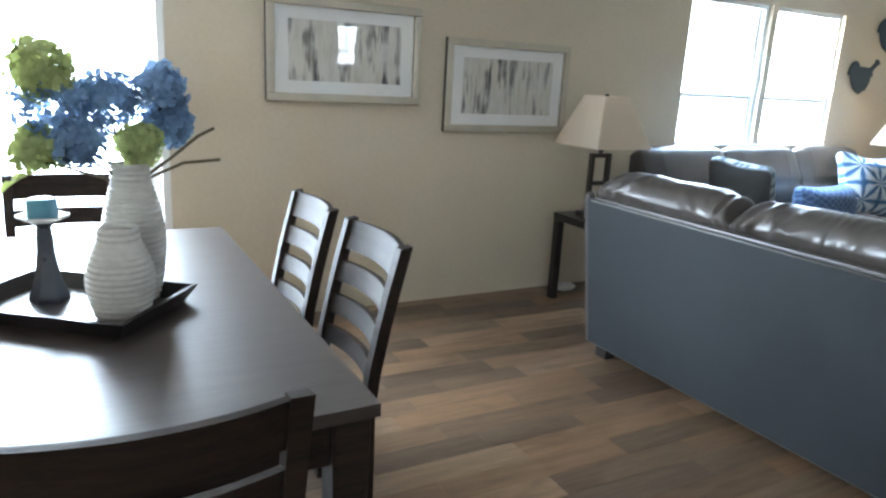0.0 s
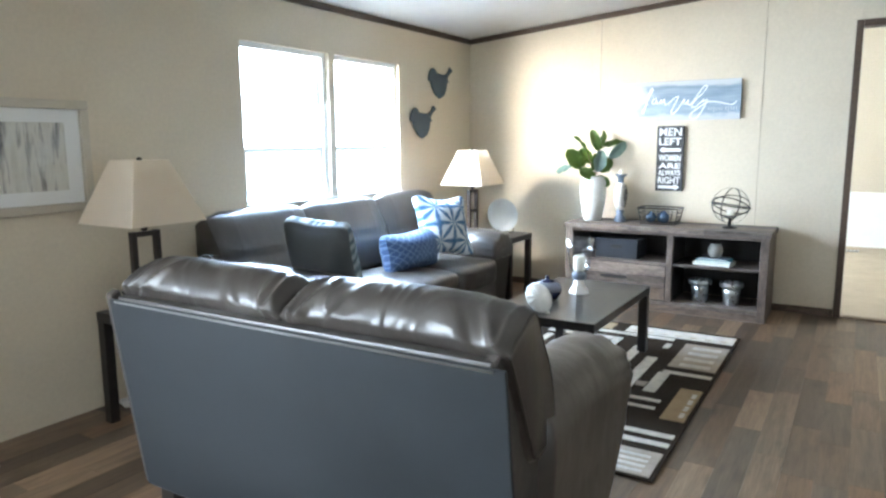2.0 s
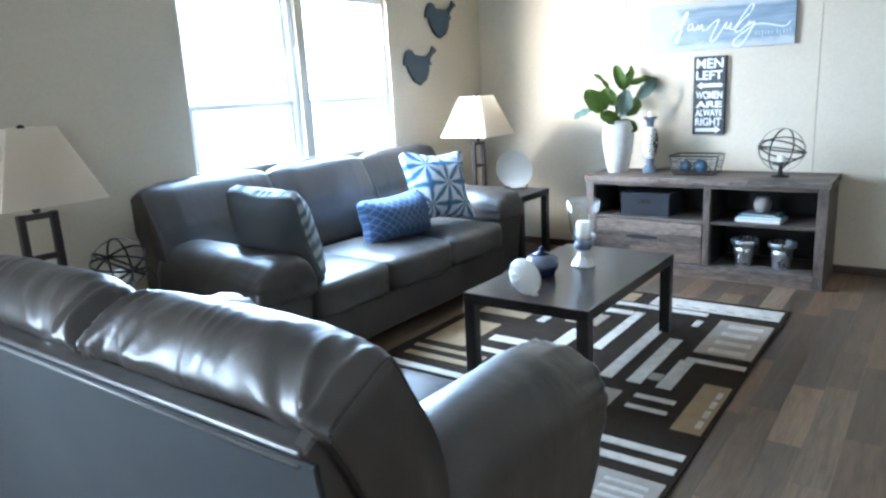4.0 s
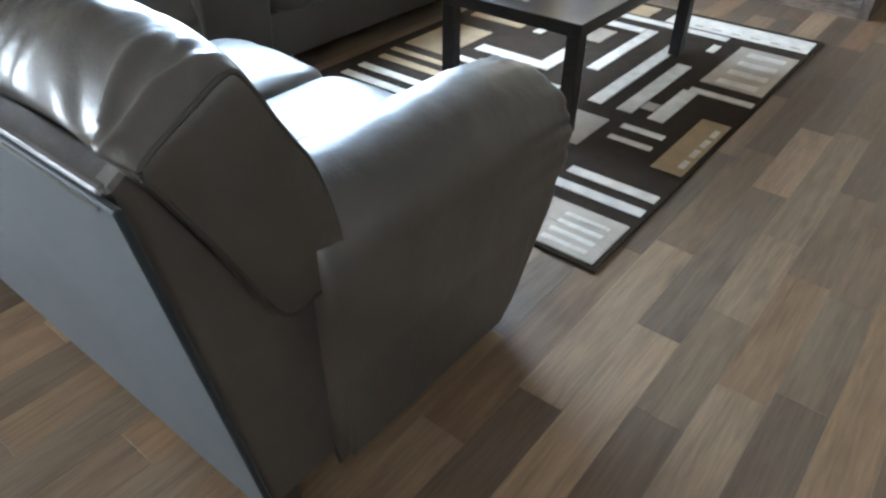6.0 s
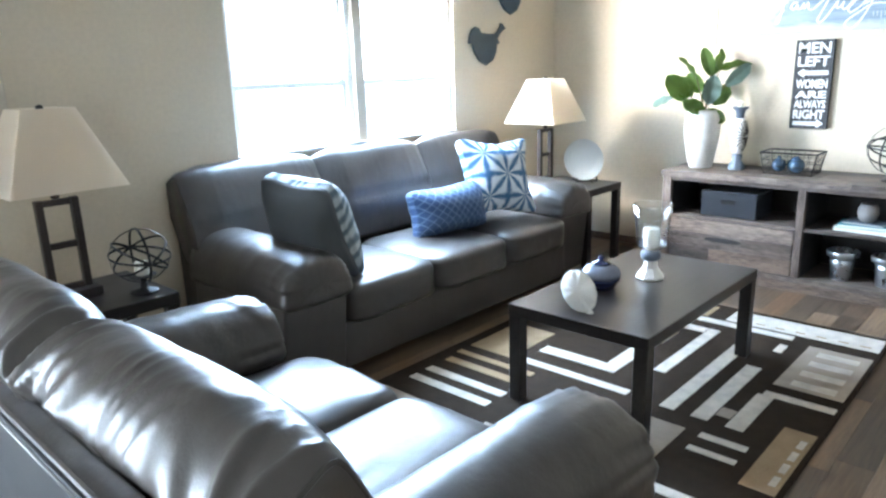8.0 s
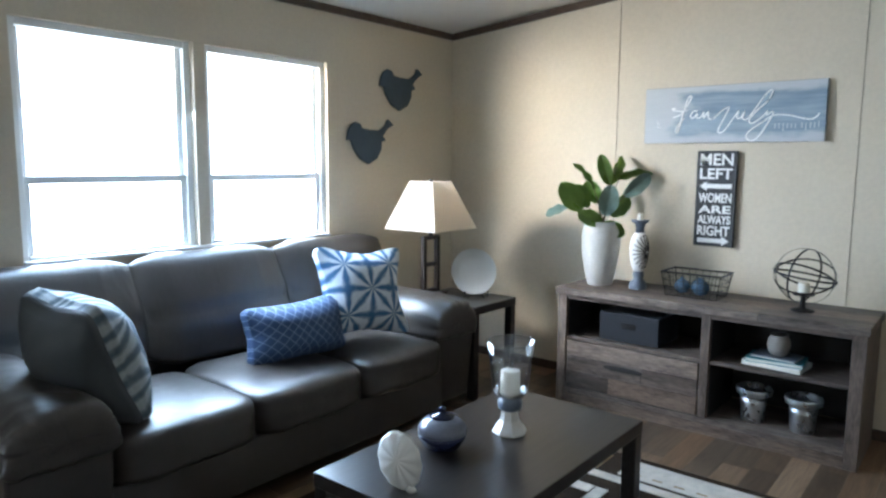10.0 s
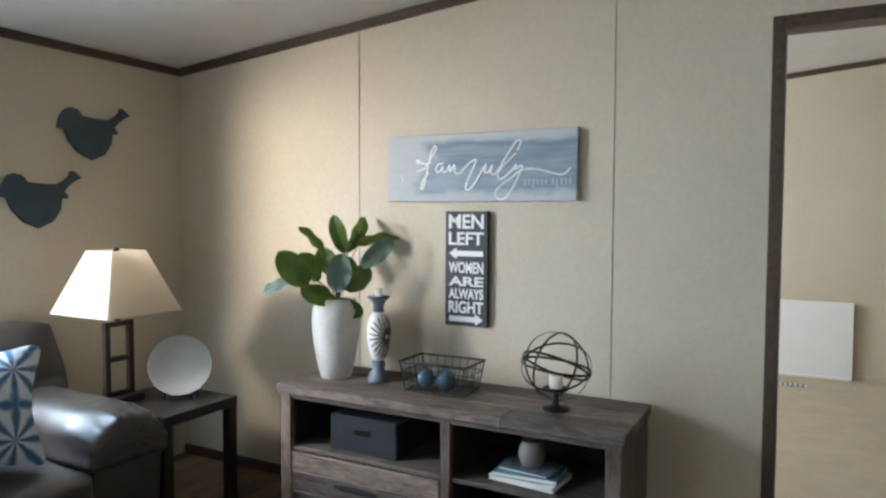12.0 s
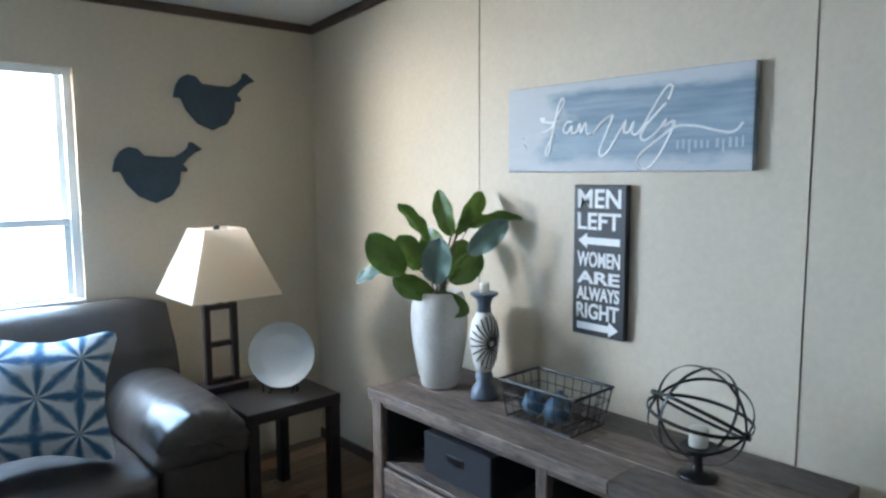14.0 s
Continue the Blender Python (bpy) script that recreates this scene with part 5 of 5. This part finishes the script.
def bird(x, z, label):
    """Fat little bird in profile, tail up to one side."""
    grid = [(60, 205), (72, 160), (100, 118), (140, 98), (185, 106), (214, 140), (300, 146), (372, 145), (412, 124), (445, 96), (452, 68), (474, 68), (524, 104), (482, 122), (446, 150),
          (416, 184), (440, 208), (432, 222), (402, 222), (394, 282), (350, 346), (266, 383), (182, 348), (122, 282), (96, 224), (58, 222)]
    body = [((x - 286) * 0.00093, (225 - y) * 0.00095) for x, y in grid]
    b = thing("wall_bird", label, "wall decor", (x, NW - 0.006, z), 0, "pair of wall birds")
    part("body", flat_outline(body, 0.012, 0.002), M_BIRD, b)
    wing = [(-0.178, 0.0), (0.104, 0.0), (0.098, -0.052), (0.058, -0.112), (-0.018, -0.144), (-0.094, -0.114), (-0.150, -0.052)]
    w = part("wing", flat_outline(wing, 0.004, 0.001), M_BIRD, b, "overlapping darker belly")
    w.location = (0, -0.0125, 0)
    part("peg", box(-0.02, 0.02, -0.0005, 0.006, -0.01, 0.01), M_IRON, b)
    return b


bird(6.385, 1.935, "slate blue metal bird silhouette on the wall")
bird(6.085, 1.572, "slate blue metal bird silhouette on the wall")


def picture(x0, x1, z0, z1, art, label):
    w, h = x1 - x0, z1 - z0
    p = thing("framed_picture", label, "picture", ((x0 + x1) / 2, NW, (z0 + z1) / 2), 0, "framed pictures")
    f = 0.045
    for a, b, c, d in ((-w / 2, w / 2, h / 2 - f, h / 2), (-w / 2, w / 2, -h / 2, -h / 2 + f), (-w / 2, -w / 2 + f, -h / 2 + f, h / 2 - f), (w / 2 - f, w / 2, -h / 2 + f, h / 2 - f)):
        part("frame", box(a, b, -0.034, -0.003, c, d, 0.006, 2), M_FRAME, p, "champagne silver moulding")
    part("mat", box(-w / 2 + f, w / 2 - f, -0.012, -0.004, -h / 2 + f, h / 2 - f), M_MAT, p, "white mat board")
    part("print", box(-w / 2 + 0.122, w / 2 - 0.122, -0.0145, -0.0125, -h / 2 + 0.110, h / 2 - 0.110), art, p, "grey print of bare tree trunks")
    g = part("glazing", box(-w / 2 + f, w / 2 - f, -0.022, -0.020, -h / 2 + f, h / 2 - f), M_PANE, p)
    g.visible_shadow = False
    part("frame_side", box(-w / 2 - 0.001, -w / 2 - 0.0002, -0.030, -0.003, -h / 2 + 0.004, h / 2 - 0.004), M_FRAMESIDE, p)


picture(0.972, 1.86, 1.212, 1.746, M_ART1, "champagne-framed print of pale tree trunks")
picture(2.03, 2.93, 1.061, 1.612, M_ART2, "champagne-framed print of grey tree trunks")

# ---- dining end ----
TX0, TX1, TY0, TY1, TH = -0.50, 0.56, 1.22, 2.84, 0.76
dt = thing("dining_table", "dark espresso rectangular dining table", "table", (0, 0, 0))
bm = bmesh.new()
ol = []
for k in range(13):
    s = k / 12
    ol.append((TX0 + (TX1 - TX0) * s, TY0 - 0.008 * math.sin(math.pi * s)))
for k in range(13):
    s = 1 - k / 12
    ol.append((TX0 + (TX1 - TX0) * s, TY1 + 0.008 * math.sin(math.pi * s)))
low, high = [[bm.verts.new((x, y, z)) for x, y in ol] for z in (TH - 0.028, TH)]
bm.faces.new(low[::-1])
bm.faces.new(high)
for k in range(len(ol)):
    j = (k + 1) % len(ol)
    bm.faces.new((low[k], low[j], high[j], high[k]))
part("tabletop", bm, M_TABLETOP, dt, "glossy espresso tabletop")
for x0, x1, y0, y1 in ((TX0 + 0.093, TX1 - 0.093, TY0 + 0.025, TY0 + 0.05), (TX0 + 0.093, TX1 - 0.093, TY1 - 0.05, TY1 - 0.025), (TX0 + 0.025, TX0 + 0.05, TY0 + 0.093, TY1 - 0.093), (TX1 - 0.05, TX1 - 0.025, TY0 + 0.093, TY1 - 0.093)):
    part("apron", box(x0, x1, y0, y1, TH - 0.13, TH - 0.0285, 0.003, 1), M_ESPRESSO, dt)
for x in (TX0 + 0.012, TX1 - 0.012 - 0.08):
    for y in (TY0 + 0.012, TY1 - 0.012 - 0.08):
        bm = box(x, x + 0.08, y, y + 0.08, 0, TH - 0.0285, 0.005, 1)
        for v in bm.verts:
            if v.co.z < 0.1:
                v.co.x = x + 0.04 + (v.co.x - x - 0.04) * 0.7
                v.co.y = y + 0.04 + (v.co.y - y - 0.04) * 0.7
        part("leg", bm, M_ESPRESSO, dt)


def dining_chair(at, turn, label):
    """Local -y is the front; slatted curved back."""
    c = thing("dining_chair", label, "chair", at, turn, "dining chairs")
    part("seat", cushion(0.45, 0.42, 0.05, 7.0, 9, 0.0, 0.0), M_ESPRESSO, c, "", True).location = (0, 0, 0.455)
    for x in (-0.19, 0.19):
        part("leg", box(x - 0.02, x + 0.02, -0.195, -0.155, 0, 0.432, 0.003, 1), M_ESPRESSO, c)
        bm = bmesh.new()
        bmesh.ops.create_cube(bm, size=1.0)
        bmesh.ops.subdivide_edges(bm, edges=[e for e in bm.edges if abs(e.verts[0].co.z - e.verts[1].co.z) > 0.5], cuts=7)
        for v in bm.verts:
            z = (v.co.z + 0.5) * 0.918
            lean = 0.20 + (0.0 if z < 0.46 else 0.10 * ((z - 0.46) / 0.47) ** 1.3)
            v.co = Vector((x * 1.08 + v.co.x * 0.036, lean + v.co.y * 0.036, z + (0.006 if z > 0.9 and v.co.y > 0 else 0)))
        part("post", bm, M_ESPRESSO, c)
    for z0, z1 in ((0.825, 0.917), (0.72, 0.785), (0.615, 0.675), (0.515, 0.57)):
        bm = bmesh.new()
        rows = []
        for k in range(21):
            s = -1 + k / 10
            bow = 0.035 * (1 - s * s)
            row = []
            for z, t in ((z0, -0.009), (z1, -0.009), (z1, 0.009), (z0, 0.009)):
                lean = 0.20 + 0.10 * ((z - 0.46) / 0.47) ** 1.3
                row.append(bm.verts.new((s * 0.192, lean + bow + t, z)))
            rows.append(row)
        for a, b in zip(rows, rows[1:]):
            for k in range(4):
                bm.faces.new((a[k], a[(k + 1) % 4], b[(k + 1) % 4], b[k]))
        bm.faces.new(rows[0])
        bm.faces.new(rows[-1][::-1])
        bmesh.ops.recalc_face_normals(bm, faces=bm.faces[:])
        part("slat", bm, M_ESPRESSO, c)
    part("stretcher", box(-0.17, 0.17, 0.19, 0.21, 0.17, 0.20, 0.003, 1), M_ESPRESSO, c)
    for x in (-0.19, 0.19):
        part("apron", box(x - 0.01, x + 0.01, -0.15, 0.18, 0.385, 0.43, 0.003, 1), M_ESPRESSO, c)
    return c


dining_chair((0.555, 1.965, 0), -90, "espresso ladder-back dining chair pushed to the table")
dining_chair((0.535, 2.51, 0), -90, "espresso ladder-back dining chair pushed to the table")
dining_chair((0.03, 2.95, 0), 0, "espresso ladder-back chair at the table head")
dining_chair((0.13, 1.30, 0), 180, "espresso ladder-back chair at the table foot")

tray = thing("serving_tray", "black rectangular tray with flared rim and handles", "tray", (0.045, 1.975, TH + 0.0005), 53)
part("bottom", box(-0.13, 0.13, -0.20, 0.20, 0, 0.008, 0.002, 1), M_BLACKWOOD, tray)
for sx, sy, a, b in ((1, 0, 0.13, 0.20), (-1, 0, 0.13, 0.20), (0, 1, 0.20, 0.13), (0, -1, 0.20, 0.13)):
    bm = bmesh.new()
    prof = ((a, 0.0), (a + 0.012, 0.0), (a + 0.04, 0.045), (a + 0.028, 0.045))
    ends = []
    for s in (-1, 1):
        ring = []
        for d, z in prof:
            w = s * (b + (d - a))
            ring.append(bm.verts.new((sx * d + (w if sx == 0 else 0), sy * d + (w if sy == 0 else 0), z)))
        ends.append(ring)
    for k in range(4):
        bm.faces.new((ends[0][k], ends[0][(k + 1) % 4], ends[1][(k + 1) % 4], ends[1][k]))
    bm.faces.new(ends[0])
    bm.faces.new(ends[1][::-1])
    bmesh.ops.recalc_face_normals(bm, faces=bm.faces[:])
    part("rim", bm, M_BLACKWOOD, tray)


def ribbed_vase(at, h, r, label, tall):
    prof = [(r * 0.72, 0.0)]
    count = 16 if not tall else 25
    for k in range(count):
        s = k / (count - 1)
        belly = (0.78 + 0.26 * math.sin(math.pi * min(1, s * 1.15)) - 0.42 * max(0, s - 0.55) ** 1.2)
        prof += [(r * belly, h * s), (r * belly, h * (s + 0.52 / count)), (r * belly * 0.915, h * (s + 0.64 / count)), (r * belly * 0.915, h * (s + 0.90 / count))]
    prof += [(r * 0.52, h * 1.012), (r * 0.47, h * 0.98), (r * 0.5, h * 0.8), (r * 0.62, h * 0.4), (0, h * 0.1)]
    ob = thing("ribbed_vase", label, "vase", at, 0, "ribbed vases")
    part("body", lathe(prof, 40), M_VASE, ob, "", True)
    part("rim", tube(ring_points((0, 0, h * 1.012), r * 0.51, (0, 0, 1), 32), r * 0.045, 6, True), M_VASE, ob, "rounded lip", True)
    return ob


TZ = TH + 0.009
ribbed_vase((0.145, 1.86, TZ), 0.215, 0.076, "short white ribbed ceramic vase on the tray", False)
ribbed_vase((0.190, 2.02, TZ), 0.345, 0.076, "tall white ribbed ceramic vase holding flowers", True)
cp = thing("pillar_candle_holder", "dark flared candle holder with teal candle", "candle holder", (-0.015, 2.06, TZ))
part("stand", lathe([(0.048, 0), (0.046, 0.012), (0.030, 0.06), (0.020, 0.13), (0.018, 0.19), (0.030, 0.205)], 6), M_DARKGLAZE, cp, "dark faceted stand")
part("dish", lathe([(0.030, 0.2055), (0.056, 0.218), (0.058, 0.224), (0.03, 0.214)], 28, ripple=lambda a: 1 + 0.06 * math.cos(6 * a)), M_CERAMIC, cp, "pale petal dish", True)
part("candle", lathe([(0.034, 0.2145), (0.036, 0.22), (0.036, 0.262), (0.028, 0.266)], 24), M_TEALWAX, cp, "teal pillar candle", True)

fl = thing("hydrangea_bunch", "blue and lime green artificial hydrangeas in the vase", "flowers", (0.195, 2.02, TZ + 0.28))
rnd = random.Random(4)
for hxx, hyy, hzz, r, mt in ((-0.165, 0.02, 0.205, 0.08, M_HYDRANGEA), (-0.185, -0.02, 0.30, 0.06, M_GREENPETAL), (-0.205, 0.0, 0.11, 0.05, M_GREENPETAL), (0.085, 0.05, 0.26, 0.055, M_HYDRANGEA),
                            (-0.04, 0.08, 0.22, 0.07, M_HYDRANGEA), (0.02, 0.0, 0.12, 0.045, M_GREENPETAL), (-0.12, -0.05, 0.13, 0.045, M_HYDRANGEA), (0.10, 0.08, 0.17, 0.05, M_HYDRANGEA)):
    part("stem", tube([(0, 0, -0.1), (hxx * 0.3, hyy * 0.3, hzz * 0.35), (hxx, hyy, hzz - r * 0.5)], 0.004), M_STEM, fl, "", True)
    bm = bmesh.new()
    for k in range(150):
        d = Vector((rnd.gauss(0, 1), rnd.gauss(0, 1), rnd.gauss(0.2, 1))).normalized()
        c = Vector((hxx, hyy, hzz)) + d * r * rnd.uniform(0.62, 1.22)
        rot = d.to_track_quat("Z", "Y").to_matrix() @ Euler((rnd.uniform(-0.5, 0.5), rnd.uniform(-0.5, 0.5), rnd.uniform(0, 6))).to_matrix()
        pr = 0.0175 * rnd.uniform(0.7, 1.3)
        for q in range(4):
            a = q * math.pi / 2
            vs = [bm.verts.new(c + rot @ Vector(v)) for v in ((0, 0, 0), (pr * math.cos(a - 0.6), pr * math.sin(a - 0.6), 0.003), (pr * 1.25 * math.cos(a), pr * 1.25 * math.sin(a), 0.005), (pr * math.cos(a + 0.6), pr * math.sin(a + 0.6), 0.003))]
            bm.faces.new(vs)
    tagged(part("bloom", bm, mt, fl, "cluster of small petals"), "cluster of small petals", kind="stuff")
for pts in (((0, 0, 0.02), (0.09, -0.02, 0.09), (0.16, -0.03, 0.15), (0.20, -0.03, 0.17)), ((0, 0, 0.02), (0.12, -0.03, 0.08), (0.21, -0.05, 0.09))):
    part("twig", tube(pts, 0.0045), M_STEM, fl, "", True)
lf = part("leaf", leaf_mesh(0.09, 0.05, 0.4, -0.3), M_GREENPETAL, fl, "", True)
lf.matrix_basis = pose(-0.22, -0.03, 0.06, -20, 0, 90)

cord = thing("coiled_cord", "short coiled white power cord on the floor", "cord", (3.0, 3.69, 0.0))
for k in range(3):
    pts = [(0.055 * math.cos(a) * (1 + 0.12 * k), 0.035 * math.sin(a) + 0.006 * k, 0.006 + 0.011 * k + 0.003 * math.sin(3 * a)) for a in (2 * math.pi * q / 24 for q in range(24))]
    part("loop", tube(pts, 0.0055, 6, True), M_WHITE, cord, "", True)
part("plug", box(0.05, 0.085, -0.012, 0.012, 0.0, 0.026, 0.004), M_WHITE, cord)

# ---- next room ----
pb = thing("white_board", "plain white board leaning on the bedroom wall", "board", (FAR - 0.02, 0.45, 0.0))
part("face", box(-0.04, -0.015, -0.46, 0.42, 0.03, 0.715, 0.004), M_WHITE, pb)
part("foot_rail", box(-0.06, -0.005, -0.46, 0.42, 0.0, 0.03, 0.003, 1), M_WHITE, pb)
wb = thing("white_tub", "small open white plastic tub on the carpet", "tub", (10.75, -0.40, 0.012))
part("body", lathe([(0.12, 0), (0.125, 0.004), (0.15, 0.22), (0.158, 0.225), (0.146, 0.22), (0.118, 0.01), (0, 0.008)], 28), M_WHITE, wb, "", True)
vent = thing("floor_vent", "small metal floor register in the carpet", "vent", (10.69, 0.50, 0.0125))
part("frame", box(-0.06, 0.06, -0.15, 0.15, 0, 0.006, 0.002, 1), M_STEEL, vent)
for k in range(7):
    part("slat", box(-0.045, 0.045, -0.13 + k * 0.04, -0.115 + k * 0.04, 0.0062, 0.009), M_IRON, vent)

# ---- floors ----
cf = part("floor_bedroom", box(EW + 0.051, FAR, SW, NW, -0.06, 0.012), M_CARPET)
tagged(cf, "beige cut-pile carpet of the next room", "carpet", kind="structure")
floor = part("floor", box(WW, EW + 0.05, SW, NW, -0.06, -0.004), M_JOINT)
tagged(floor, "grey-brown wood-look plank floor", "floor", kind="structure")
PW = 0.1244
plank_mesh = {}


def plank_data(length):
    key = round(length, 2)
    if key not in plank_mesh:
        bm = box(-key / 2 + 0.0003, key / 2 - 0.0003, -PW / 2 + 0.0003, PW / 2 - 0.0003, -0.0038, 0.0, 0.0006, 1)
        me = bpy.data.meshes.new("plank")
        bm.to_mesh(me)
        bm.free()
        me.materials.append(M_PLANK)
        plank_mesh[key] = me
    return plank_mesh[key]


rnd = random.Random(11)
rest = []
ROW0 = 0.350
JOINTS = {4: 3.03, 0: 3.41, 2: 3.60, 1: 3.90}
row = int((NW - ROW0) / PW)
while ROW0 + PW * row > SW - PW:
    y = ROW0 + PW * (row + 0.5)
    x = round(WW - rnd.uniform(0, 0.6), 2)
    knot = JOINTS.get(row, -9)
    while x < EW + 0.04:
        ln = rnd.choice((0.46, 0.58, 0.66, 0.78, 0.90))
        if x < knot < x + ln + 0.3:
            ln = round(knot - x, 2)
        a, b = round(max(x, WW), 2), round(min(x + ln, EW + 0.04), 2)
        if b - a > 0.015:
            if y > -0.12 and b > 0.45:
                ob = new("plank", plank_data(b - a))
                ob.parent = floor
                ob.location = ((a + b) / 2, y, 0)
            else:
                rest.append((a, b, y))
        x = b if b > x else x + ln
    row -= 1
verts, faces = [], []
for a, b, y in rest:
    k = len(verts)
    verts += [(px, py, pz) for pz in (-0.0038, 0.0) for px, py in ((a + 0.0003, y - PW / 2 + 0.0003), (b - 0.0003, y - PW / 2 + 0.0003), (b - 0.0003, y + PW / 2 - 0.0003), (a + 0.0003, y + PW / 2 - 0.0003))]
    faces += [tuple(k + q for q in f) for f in ((4, 5, 6, 7), (0, 1, 5, 4), (1, 2, 6, 5), (2, 3, 7, 6), (3, 0, 4, 7))]
me = bpy.data.meshes.new("far_planks")
me.from_pydata(verts, [], faces)
me.materials.append(M_PLANKFAR)
far = new("far_planks", me)
far.parent = floor
tagged(far, kind="stuff")
